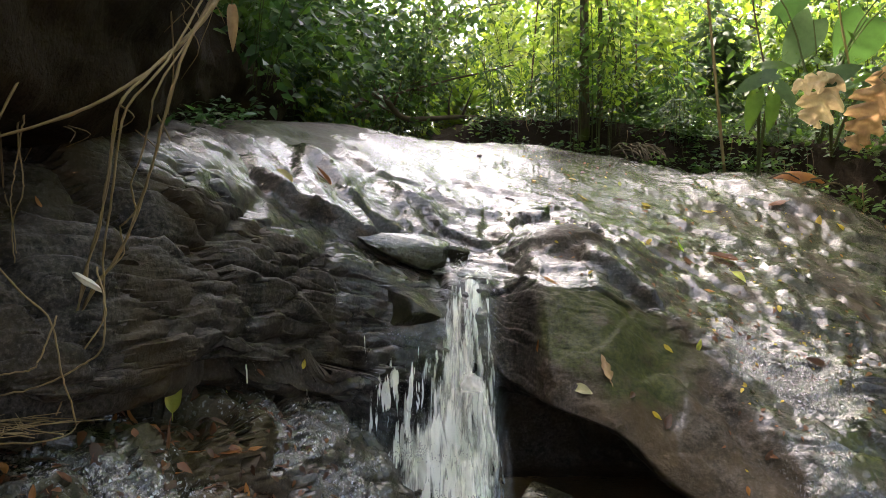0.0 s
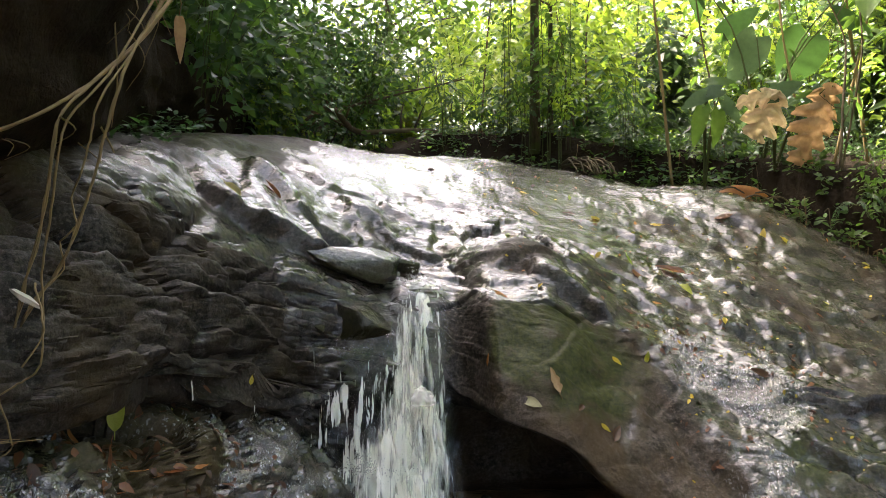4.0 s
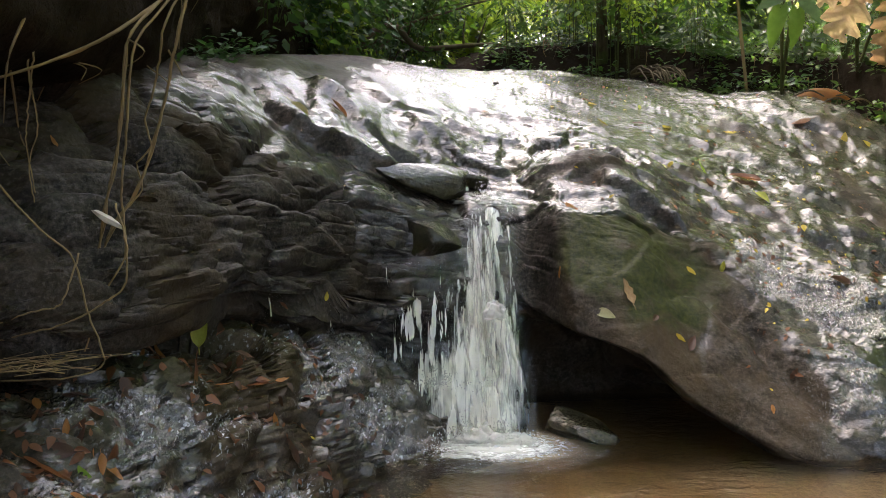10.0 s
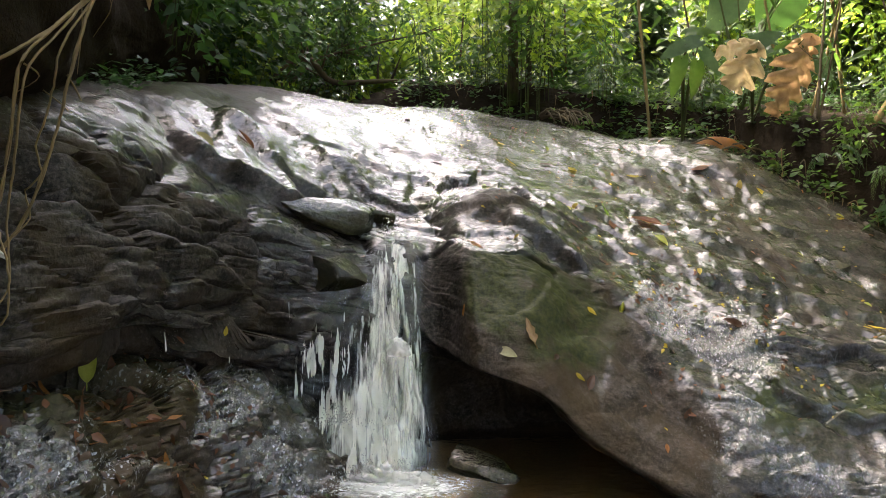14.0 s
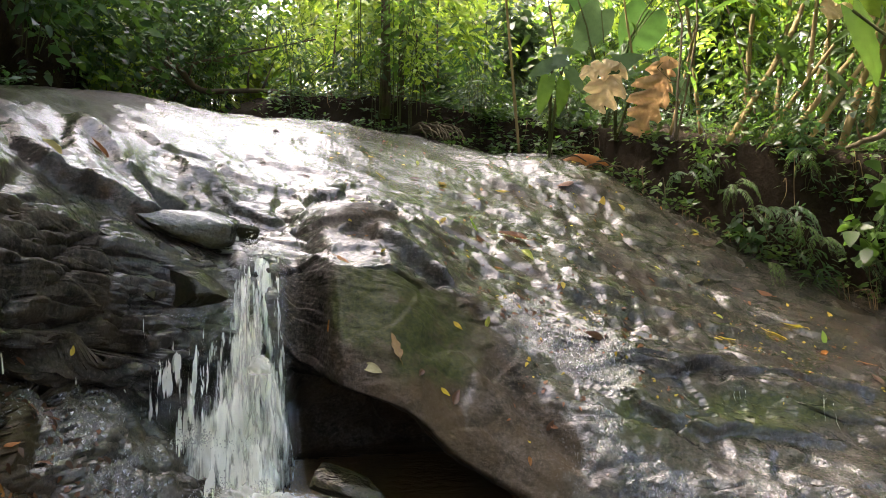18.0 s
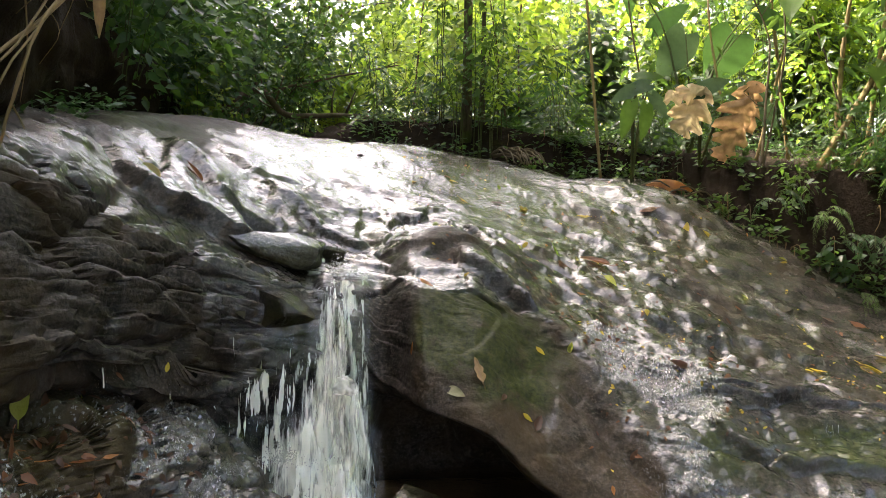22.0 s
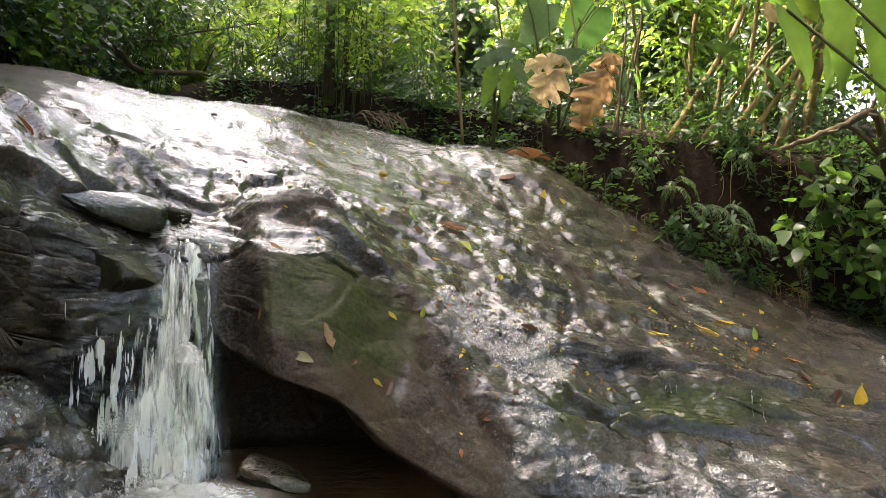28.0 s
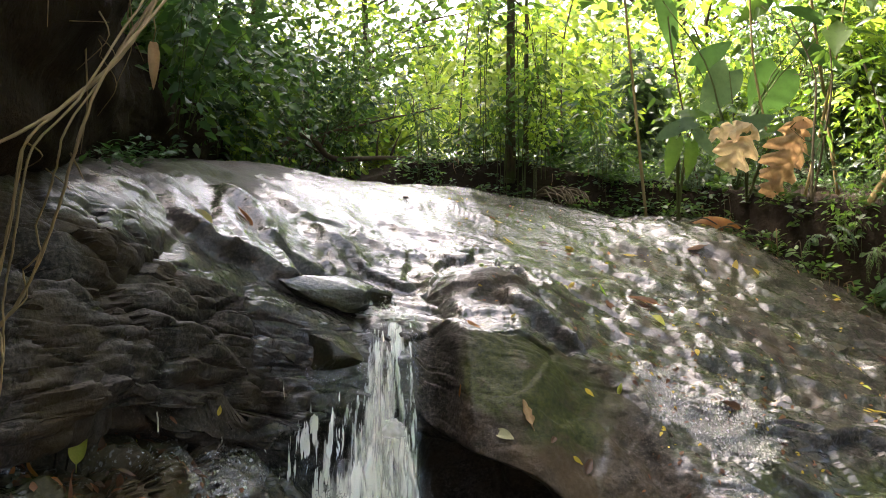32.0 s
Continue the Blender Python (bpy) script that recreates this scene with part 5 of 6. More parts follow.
for k, (x, y, z) in enumerate([(-0.75, 6.6, 1.6), (-0.95, 6.2, 1.62), (-1.2, 5.6, 1.68), (-0.55, 7.2, 1.55), (-0.9, 7.6, 1.6)]):
    shrub((x, y, z), rng.uniform(0.8, 1.2), 0.5, 520, rng.uniform(.045, .08), M_LEAF if k % 2 else M_LEAF_DARK, OVATE, 540 + k, "leafy green bush at the stream head", 6, (0.12, -0.1), group="shrubs over the shaded bank")

for k in range(12):
    x, y = rng.uniform(-1.5, -.30), rng.uniform(7.5, 9.2)
    shrub((x, y, ground_z(x, y) - .03), rng.uniform(1.4, 2.2), rng.uniform(.4, .65), 480, rng.uniform(.055, .10), rng.choice([M_LEAF, M_LEAF, M_LEAF_DARK]), MID, 560 + k,
          "tall green bush beside the stream head", 7, (0.1, -.1))
for k in range(9):
    x, y = rng.uniform(4.0, 5.2), rng.uniform(3.9, 5.2)
    shrub((x, y, ground_z(x, y) - .03), rng.uniform(1.0, 1.9), rng.uniform(.4, .7), 440, rng.uniform(.06, .11), rng.choice([M_LEAF, M_LEAF, M_LEAF_BACKLIT]), MID, 580 + k,
          "tall leafy shrub crowding the bank behind tan canes", group="tall shrubs on the bank")

# broad-leaved plants with large dying leaves
broad_plant(g(2.35, 5.75), [((1.97, 6.15, 2.92), (.30, -.05, -.9), (.2, -1, .2), .38, .18, M_LEAF_DARK, 0), ((2.36, 5.9, 2.38), (-.45, -.1, -.75), (0, -1, .25), .36, .26, M_LEAF_BLUE, 0),
                            ((2.74, 5.95, 2.40), (-.40, -.1, -.75), (0, -1, .3), .38, .36, M_LEAF_DARK, 0), ((2.62, 5.6, 1.95), (.5, -.3, -.4), (0, -1, .4), .34, .24, M_LEAF_BLUE, 0),
                            ((2.9, 5.9, 2.55), (.6, -.3, -.4), (0, -1, .4), .32, .16, M_LEAF_DARK, 0), ((2.2, 6.1, 2.45), (.5, -.2, .4), (0, -1, .3), .30, .16, M_LEAF_DARK, 0), ((3.0, 5.9, 2.75), (-.6, -.2, .2), (0, -1, .5), .30, .13, M_LEAF_DARK, 0)],
            "large heart-leaved green plant on the bank")
broad_plant(g(1.85, 5.45), [((1.88, 5.25, 1.93), (-.65, -.15, -.15), (0, -.9, .5), .20, .10, M_LEAF_BLUE, 0), ((1.76, 5.22, 1.82), (-.25, -.1, -.9), (-.3, -1, .1), .24, .10, M_LEAF, 0),
                            ((1.85, 5.20, 1.80), (-.05, -.1, -.9), (.2, -1, .1), .22, .10, M_LEAF, 0), ((1.78, 5.22, 1.90), (-.8, -.15, -.4), (0, -1, .3), .17, .09, M_LEAF_BLUE, 0),
                            ((1.88, 5.2, 1.86), (.5, -.15, -.6), (0, -1, .3), .18, .09, M_LEAF_BLUE, 0), ((1.82, 5.3, 1.98), (.55, -.1, .1), (0, -.8, .6), .17, .09, M_LEAF, 0)],
            "cluster of drooping dull green leaves on one stalk")
broad_plant(g(2.30, 5.45), [((2.09, 4.90, 1.88), (-.42, -.05, -.9), (-.2, -1, .1), .30, .26, M_DRY, 3), ((2.08, 4.88, 1.87), (-.95, -.1, -.25), (.1, -1, .4), .24, .13, M_DRY, 3), ((2.55, 5.2, 1.95), (-.32, -.05, -.95), (.2, -1, .1), .50, .30, M_DRY_BROWN, 5),
                            ((2.50, 5.2, 1.93), (.8, -.1, .0), (0, -1, .3), .13, .09, M_DRY_BROWN, 0), ((2.03, 4.90, 1.84), (.75, .05, .38), (0, -1, .4), .26, .11, M_LEAF_BLUE, 0)],
            "plant with two large dried tan leaves hanging down", name="withered_plant")
broad_plant(g(3.4, 5.2), [((3.45, 5.0, 2.30), (.6, -.3, -.1), (0, -1, .4), .34, .16, M_DRY, 2), ((3.2, 5.0, 2.05), (.3, -.3, -.6), (0, -1, .4), .30, .16, M_LEAF, 0), ((3.7, 5.0, 2.35), (.5, -.4, -.3), (0, -1, .5), .34, .18, M_LEAF_BACKLIT, 0)],
            "broad-leaved plant among tan canes")
# sapling whose long leaves hang into view close by
broad_plant((2.75, 1.75, 0.0), [((1.49, 2.0, 1.60), (.50, .0, -.75), (-.3, -1, .3), .22, .070, M_LEAF, 0), ((1.60, 1.97, 1.66), (.35, 0, -.95), (-.2, -1, .2), .28, .095, M_LEAF, 0),
                                ((1.66, 2.05, 1.60), (.30, .1, -.9), (.3, -1, .2), .22, .08, M_LEAF, 0), ((1.72, 1.95, 1.75), (.1, -.1, -1), (-.5, -1, .2), .38, .12, M_LEAF, 0),
                                ((1.85, 2.0, 1.7), (.2, .1, -1), (.2, -1, .2), .30, .1, M_LEAF, 0)],
            "leaning sapling with long glossy green leaves", name="sapling", category="sapling")

# canes and twigs on the right bank
CANES = [((3.05, 5.15), (3.14, 5.2, 2.5), .020), ((3.40, 5.4), (3.66, 5.6, 2.7), .017), ((2.75, 4.85), (3.55, 5.25, 2.5), .022), ((3.45, 4.75), (4.02, 5.0, 2.6), .026), ((2.95, 4.6), (3.80, 4.8, 2.25), .020),
         ((3.75, 5.3), (3.70, 5.3, 2.9), .015), ((2.6, 5.6), (2.5, 5.9, 2.9), .010), ((3.9, 5.8), (4.4, 5.9, 3.0), .016), ((3.2, 6.0), (3.0, 6.1, 3.2), .014), ((2.9, 5.9), (3.3, 6.1, 3.0), .012),
         ((3.62, 4.75), (3.82, 4.8, 2.9), .030), ((2.95, 4.80), (3.35, 4.7, 2.0), .016), ((3.1, 4.6), (3.9, 4.7, 2.3), .018), ((3.3, 4.9), (3.42, 4.9, 2.8), .018)]
for k, ((x, y), top, r) in enumerate(CANES):
    cane(g(x, y), top, r, "tan woody cane leaning over the bank", M_CANE, 26, 60 + k, bend=.06)
cane(g(1.75, 5.78), (1.58, 5.95, 3.4), .011, "pale thin straight stem standing by the slab", M_CANE, 0, 81, name="thin_stem", bend=.02)
for k, (x, y, tx, ty, tz) in enumerate([(2.2, 6.0, 2.0, 6.2, 3.0), (1.35, 6.6, 1.5, 6.9, 3.2), (0.55, 6.9, 0.7, 7.2, 3.2), (2.65, 5.3, 2.85, 5.5, 2.6), (1.2, 6.3, 1.05, 6.5, 2.9), (3.1, 5.0, 2.95, 5.3, 2.4)]):
    cane(g(x, y), (tx, ty, tz), .008, "thin dark upright twig in the undergrowth", M_BARK, 30, 90 + k, name="twig", bend=.08)


def branch(ctrl, r0, r1, label, mat=None, name="branch", twigs=0, seed=0):
    rng = random.Random(seed)
    o = Vector(ctrl[0])
    ob = thing(name, o, label, "branch")
    pts = curve_points([tuple(Vector(c) - o) for c in ctrl], 22)
    pts = [Vector(p) + rvec(rng, r0 * .12) for p in pts]
    part("limb", tube("limb", pts, r0, r1, mat or M_BARK, 8), ob)
    for k in range(twigs):
        b = pts[rng.randrange(5, 21)]
        e = b + Vector((rng.gauss(0, .12), rng.gauss(0, .08), rng.uniform(-.05, .25)))
        part("twig", tube("twig", [b, b.lerp(e, .5) + rvec(rng, .012), e], r1 * .9, .0015, mat or M_BARK, 5), ob)
    return ob


branch([(3.75, 4.15, 1.20), (3.52, 4.02, 1.58), (3.30, 3.98, 1.50), (3.12, 4.0, 1.42), (2.98, 4.05, 1.36)], .026, .012, "dark bent dead branch over the bank", twigs=4, seed=2)
branch([(3.9, 4.3, 1.15), (3.6, 4.05, 1.36), (3.42, 4.0, 1.46), (3.3, 4.0, 1.53)], .018, .010, "dark dead branch crossing another", twigs=2, seed=3)
branch([(-1.0, 6.6, 1.75), (-.62, 6.7, 2.0), (-.40, 7.0, 1.84), (0.10, 7.2, 1.88), (.5, 7.3, 1.80)], .030, .014, "dark fallen branch across the stream head", twigs=9, seed=4)
branch([(-.9, 6.9, 1.7), (-.5, 7.1, 2.05), (-.1, 7.4, 2.2), (.5, 7.5, 2.35)], .014, .006, "thin dark twiggy branch over the stream", twigs=9, seed=5)
branch([(2.5, 5.0, 1.45), (2.56, 5.1, 1.8), (2.62, 5.2, 2.2), (2.5, 5.3, 2.6)], .010, .004, "thin dark twig rising from the bank", twigs=6, seed=6)
for k in range(14):
    x = rng.uniform(-1.0, 1.0)
    branch([(x - .4, 7.0 + rng.uniform(0, 1), 1.6), (x, 7.1 + rng.uniform(0, 1), rng.uniform(1.75, 2.3)), (x + rng.uniform(.2, .6), 7.3 + rng.uniform(0, .8), rng.uniform(1.7, 2.5))], .007, .002, "bare brown twig in the undergrowth", twigs=6, seed=20 + k, name="bare_twig")

# an unseen leafy bough, added to keep the sun off the lower slope
bough = branch([(-2.9, 7.3, 3.9), (-1.9, 6.8, 4.5), (-0.8, 6.3, 4.9), (0.5, 5.8, 5.1)], .045, .012, "leafy bough added out of view above the slab, for shade", twigs=12, seed=9, name="bough")
bo = random.Random(12)
along_bough = [Vector((-2.2 + 2.8 * u, 6.95 - 1.2 * u, 4.45 + .6 * u)) + Vector((bo.gauss(0, .3), bo.gauss(0, .42), bo.gauss(0, .12))) - Vector((-2.9, 7.3, 3.9)) for u in (bo.random() for _ in range(90))]
part("foliage", leaves_mesh("foliage", leaf_cloud(bo, along_bough, 1100, .16, .15), MID, M_LEAF), bough)

# ferns and creepers on the dark right bank
for k, (x, y, z, n_, ln) in enumerate([(2.42, 4.66, 1.22, 4, .20), (2.58, 4.46, 1.12, 5, .22), (2.80, 4.32, 1.00, 5, .22), (2.98, 4.22, .84, 5, .20), (3.15, 4.12, .74, 4, .18), (2.72, 4.28, .72, 4, .14), (3.3, 4.05, 1.0, 5, .2), (3.0, 4.4, 1.28, 5, .2), (2.66, 4.40, 1.0, 4, .16), (2.88, 4.26, .9, 4, .18)]):
    fern((x, y, z), n_, ln, 600 + k, "small green fern drooping from the dark bank", (-.3, -1))
for k, (x, y, z) in enumerate([(3.2, 4.0, .72), (3.4, 3.92, .62), (3.55, 3.9, .80), (3.3, 4.05, .95), (3.6, 3.85, .55), (3.75, 3.9, 1.0)]):
    shrub((x, y, z), .35, .22, 70, .085, M_LEAF, HEART, 640 + k, "bright green round-leaved creeper on the bank", 4, (0, -.08), group="creepers on the bank")

for k in range(22):
    x = rng.uniform(2.6, 3.9)
    y = float(np.interp(x, [b[0] for b in BANK], [b[1] for b in BANK])) + rng.uniform(0.02, 0.45)
    shrub(g(x, y), rng.uniform(.15, .4), rng.uniform(.12, .25), 80, rng.uniform(.035, .075), rng.choice([M_LEAF, M_LEAF_DARK, M_LEAF_DARK]), rng.choice([OVATE, LANCE]), 660 + k, "small dark green plant on the steep bank", 4, (0, -.06), group="plants on the steep bank")

# brown rootlets and dead stems that hang from the lip of the dark bank
br = random.Random(55)
for k in range(86):
    x = br.uniform(2.05, 3.7) if k < 70 else br.uniform(.1, 2.05)
    y = float(np.interp(x, [b[0] for b in BANK], [b[1] for b in BANK])) + br.uniform(.10, .34)
    o = Vector(g(x, y, .02))
    ln = br.uniform(.08, .32) if x > 2 else br.uniform(.05, .12)
    ob = thing("root_fibre", o, "thin brown rootlet hanging over the dark earth bank", "root", "fibres on the bank")
    out = Vector((br.uniform(-.6, .1), -1, 0)).normalized() * br.uniform(.05, .16)
    part("strand", tube("strand", curve_points([(0, 0, 0), (out.x * .6, out.y * .6, .02), (out.x, out.y, -ln * .5), (out.x + br.gauss(0, .03), out.y * 1.1, -ln)], 9), br.uniform(.0012, .004), .001, M_VINE if k % 3 else M_BARK, 5), ob)

# low herbs along the head of the slab and on the bank top
hr = random.Random(77)
edge = []
for k in range(620):
    x = hr.uniform(0.0, 4.2)
    y = float(np.interp(x, [b[0] for b in BANK], [b[1] for b in BANK])) + abs(hr.gauss(0, .35)) + .06
    if x > 1.25 or hr.random() < 0.25:
        edge.append((x, y))
herb_patch("low green herbs at the edge of the slab", edge, .05, M_LEAF, OVATE, 5, 6)
herb_patch("low dark herbs and litter sprouts on the bank", [(hr.uniform(.2, 4.5), hr.uniform(6.2, 7.6)) for _ in range(500)], .07, M_LEAF_DARK, LANCE, 6, 6)
# dark leaves carry the shade of this step in their colour
herb_patch("dark herbs and sprouts on the earth step behind the slab", [(x, float(np.interp(x, [b[0] for b in BANK], [b[1] for b in BANK])) + hr.uniform(.05, .5)) for x in [hr.uniform(.05, 2.3) for _ in range(170)]], .045, M_LEAF_DARK, OVATE, 8, 5)
herb_patch("small herbs under the shaded bank", [(hr.uniform(-1.35, -.95), hr.uniform(3.0, 4.6)) for _ in range(90)], .04, M_LEAF_DARK, OVATE, 7, 5)

# ---------------------------------------------------------------- hanging roots on the left
ROOTS = [
    ([(-.68, 2.75, 1.98), (-.73, 2.5, 1.74), (-.75, 2.4, 1.64), (-.79, 2.15, 1.49), (-.83, 2.03, 1.42), (-.94, 1.95, 1.35), (-1.12, 1.85, 1.28)], .010, .005, "thick tan aerial root sweeping down from the bank"),
    ([(-.66, 2.7, 1.98), (-.72, 2.42, 1.68), (-.77, 2.12, 1.49), (-.81, 2.0, 1.38), (-.84, 2.0, 1.22), (-.86, 2.0, 1.11), (-.89, 2.0, 1.02), (-.91, 2.0, .94), (-.95, 1.98, .78)], .007, .0035, "long tan hanging root"),
    ([(-.70, 2.6, 1.90), (-.75, 2.2, 1.54), (-.81, 2.02, 1.35), (-.84, 2.02, 1.16), (-.86, 2.02, 1.03), (-.86, 2.02, .91), (-.91, 1.98, .80), (-.95, 1.95, .68)], .006, .003, "long tan hanging root"),
    ([(-.62, 2.5, 1.86), (-.69, 2.1, 1.52), (-.73, 2.05, 1.33), (-.78, 2.05, 1.17), (-.83, 2.05, 1.05), (-.89, 2.03, .96), (-.96, 2.0, .80)], .007, .004, "yellowish hanging root twined with others"),
    ([(-.70, 2.4, 1.70), (-.76, 2.1, 1.42), (-.78, 2.1, 1.33), (-.82, 2.1, 1.20), (-.81, 2.1, 1.15), (-.85, 2.1, 1.10), (-.84, 2.1, 1.05), (-.89, 2.06, .98)], .005, .003, "wavy brown hanging root"),
    ([(-1.00, 1.97, 1.42), (-1.01, 1.95, 1.33), (-1.03, 1.95, 1.23), (-1.04, 1.95, 1.16), (-1.03, 1.95, 1.05)], .004, .002, "thin tan root hanging from the bank"),
    ([(-1.02, 1.99, 1.42), (-1.03, 1.97, 1.33), (-1.02, 1.97, 1.21), (-1.05, 1.97, 1.10), (-1.04, 1.97, 1.0)], .004, .002, "thin tan root hanging from the bank"),
    ([(-1.12, 1.88, 1.16), (-1.06, 1.85, 1.08), (-.98, 1.85, .98), (-.91, 1.85, .91), (-.89, 1.85, .81), (-.88, 1.85, .76), (-.86, 1.85, .68), (-.94, 1.85, .645), (-1.1, 1.85, .64)], .004, .003, "thin root looped over the rock"),
    ([(-.84, 1.93, 1.02), (-.79, 1.85, .93), (-.80, 1.85, .85), (-.85, 1.85, .81), (-.96, 1.85, .76), (-1.12, 1.85, .73)], .004, .003, "thin brown looped root"),
    ([(-.90, 1.86, .92), (-.92, 1.8, .82), (-1.0, 1.8, .80), (-1.12, 1.8, .76)], .0035, .0025, "thin brown root lying on rock"),
]
for k, (ctrl, r0, r1, label) in enumerate(ROOTS):
    rr = random.Random(700 + k)
    o = Vector(ctrl[0])
    ob = thing("hanging_root", o, label, "root", "roots hanging from the bank")
    pts = [Vector(p) - o + rvec(rr, .0010) for p in curve_points(ctrl, 40)]
    v, f = tube_arrays(pts, [0.62 * (r0 + (r1 - r0) * j / 39) * (1 + .25 * noise.noise(Vector((j * .7, k, 0)))) for j in range(40)], 7)
    part("strand", mesh("strand", v, f, M_VINE), ob)
    for q in range(3 if r0 > .006 else 0):
        w = [Vector(p) - o + Vector((.010 * noise.noise(Vector((j * .23, q * 7, k))), .010 * noise.noise(Vector((j * .2, q * 5, k + 9))), 0)) for j, p in enumerate(curve_points(ctrl, 30))]
        part("strand", tube("strand", w, r0 * .4, r1 * .5, M_VINE, 5), ob)
# short roots that dangle from the overhang, and the tangle by the slot
LB_TREE = BVHTree.FromPolygons([tuple(v) for v in PL.reshape(-1, 3)], grid_faces(220, 110).tolist())
rr = random.Random(71)
for k in range(46):
    y = rr.uniform(1.7, 3.3)
    x = rr.uniform(-1.5, -.78)
    hit = LB_TREE.ray_cast(Vector((x, y, 1.2)), Vector((0, 0, 1)))
    if hit[0] is None:
        continue
    o = hit[0] + Vector((0, 0, .02))
    ln = rr.uniform(.06, .34)
    ob = thing("root_fibre", o, "thin brown root dangling from the earth bank", "root", "fibres under the bank")
    w = rvec(rr, .05)
    part("strand", tube("strand", curve_points([(0, 0, 0), (w.x, w.y, -ln * .5), (w.x * .4 + w.y, w.y * .3, -ln)], 9), rr.uniform(.0015, .0045), .001, M_VINE, 5), ob)
tangle = thing("root_tangle", (-1.02, 1.82, .66), "tangle of fine tan roots lying on the rock", "roots")
for k in range(46):
    o, w = rvec(rr, .06), rvec(rr, .035)
    c = [(o.x + w.x * s + .05 * noise.noise(Vector((k, s, 1))), .6 * o.y + w.y * s * .6 + .05 * noise.noise(Vector((k, s, 5))), .02 + .05 * abs(noise.noise(Vector((k, s, 8)))) + .2 * abs(o.z)) for s in (-2, -1, 0, 1, 2)]
    part("strand", tube("strand", curve_points(c, 16), rr.uniform(.0008, .002), .0006, M_VINE, 4), tangle)


# ---------------------------------------------------------------- fallen leaves and litter
# place and length of the leaves that lie on the rock, by kind
FALLEN = {
    "yellow": [(0.76, 3.25, 0.61, 0.04), (0.90, 3.30, 0.62, 0.03), (0.97, 4.64, 1.10, 0.08), (1.34, 4.74, 1.12, 0.06), (1.93, 4.70, 1.06, 0.06), (2.02, 4.65, 1.02, 0.06), (0.64, 4.60, 1.17, 0.05), (0.39, 4.66, 1.28, 0.04), (-0.54, 2.86, 0.63, 0.03), (0.67, 3.01, 0.42, 0.04), (0.87, 4.06, 0.98, 0.04), (0.61, 4.85, 1.28, 0.05), (2.00, 3.42, 0.53, 0.06), (2.33, 3.59, 0.48, 0.09), (2.51, 3.74, 0.49, 0.09), (2.70, 3.02, 0.29, 0.11), (2.84, 3.92, 0.52, 0.04), (-0.53, 2.52, 0.27, 0.03)],
    "olive": [(-0.69, 3.27, 1.24, 0.08), (2.14, 3.84, 0.60, 0.07)],
    "lime": [(1.23, 3.89, 0.82, 0.08), (-0.71, 2.64, 0.60, 0.02), (1.94, 4.02, 0.74, 0.03), (0.90, 3.30, 0.62, 0.04)],
    "fresh": [(1.03, 4.09, 0.96, 0.07), (0.44, 3.99, 1.06, 0.06), (2.60, 3.62, 0.46, 0.06), (-0.91, 1.77, 0.43, 0.05), (-0.97, 1.98, 0.55, 0.03)],
    "tan": [(0.49, 3.07, 0.56, 0.09), (-0.79, 2.18, 0.77, 0.06), (-1.09, 2.02, 0.62, 0.06)],
    "orange": [(0.27, 3.16, 0.64, 0.04), (0.32, 3.37, 0.80, 0.07), (-0.87, 2.22, 0.61, 0.07), (-0.90, 2.18, 0.61, 0.03), (-1.11, 2.23, 1.17, 0.03), (0.94, 2.86, 0.20, 0.03), (2.51, 3.48, 0.43, 0.07), (2.67, 3.41, 0.36, 0.07), (-0.72, 2.24, 0.52, 0.07), (-0.88, 1.82, 0.43, 0.06), (-0.61, 2.36, 0.38, 0.04)],
    "red": [(1.21, 4.09, 0.87, 0.13), (1.04, 4.00, 0.88, 0.14), (1.75, 4.84, 1.16, 0.09), (-0.60, 3.59, 1.26, 0.09), (-0.66, 2.73, 0.62, 0.03), (2.54, 4.05, 0.60, 0.09), (-0.66, 2.38, 0.47, 0.07), (-0.76, 2.13, 0.56, 0.09), (-0.86, 1.82, 0.44, 0.10), (-0.95, 1.71, 0.47, 0.11), (-0.97, 1.68, 0.46, 0.09), (-0.46, 2.82, 0.38, 0.03)],
    "brown": [(0.57, 3.87, 1.00, 0.06), (0.90, 3.55, 0.79, 0.05), (0.71, 3.02, 0.39, 0.06), (0.57, 3.02, 0.48, 0.04), (1.09, 3.48, 0.71, 0.05), (-0.87, 2.37, 1.05, 0.04), (0.83, 4.67, 1.13, 0.06), (0.24, 4.37, 1.21, 0.06), (2.57, 3.21, 0.34, 0.07), (1.32, 3.27, 0.55, 0.07), (1.04, 2.95, 0.30, 0.04), (2.60, 3.05, 0.30, 0.07), (2.41, 4.07, 0.64, 0.06), (-0.87, 2.12, 0.58, 0.08), (-0.58, 2.38, 0.27, 0.08), (-0.70, 2.43, 0.55, 0.05), (-0.74, 2.37, 0.54, 0.06), (-0.81, 2.34, 0.57, 0.05), (-0.78, 2.08, 0.55, 0.07), (-0.88, 2.00, 0.56, 0.06), (-0.92, 1.83, 0.51, 0.08), (-0.95, 1.79, 0.50, 0.07), (-1.05, 2.22, 0.65, 0.06), (-1.11, 2.18, 0.63, 0.06)],
    "pale": [(0.41, 3.01, 0.50, 0.07)],
    "green": [(-1.09, 2.15, 1.11, 0.08)],
}
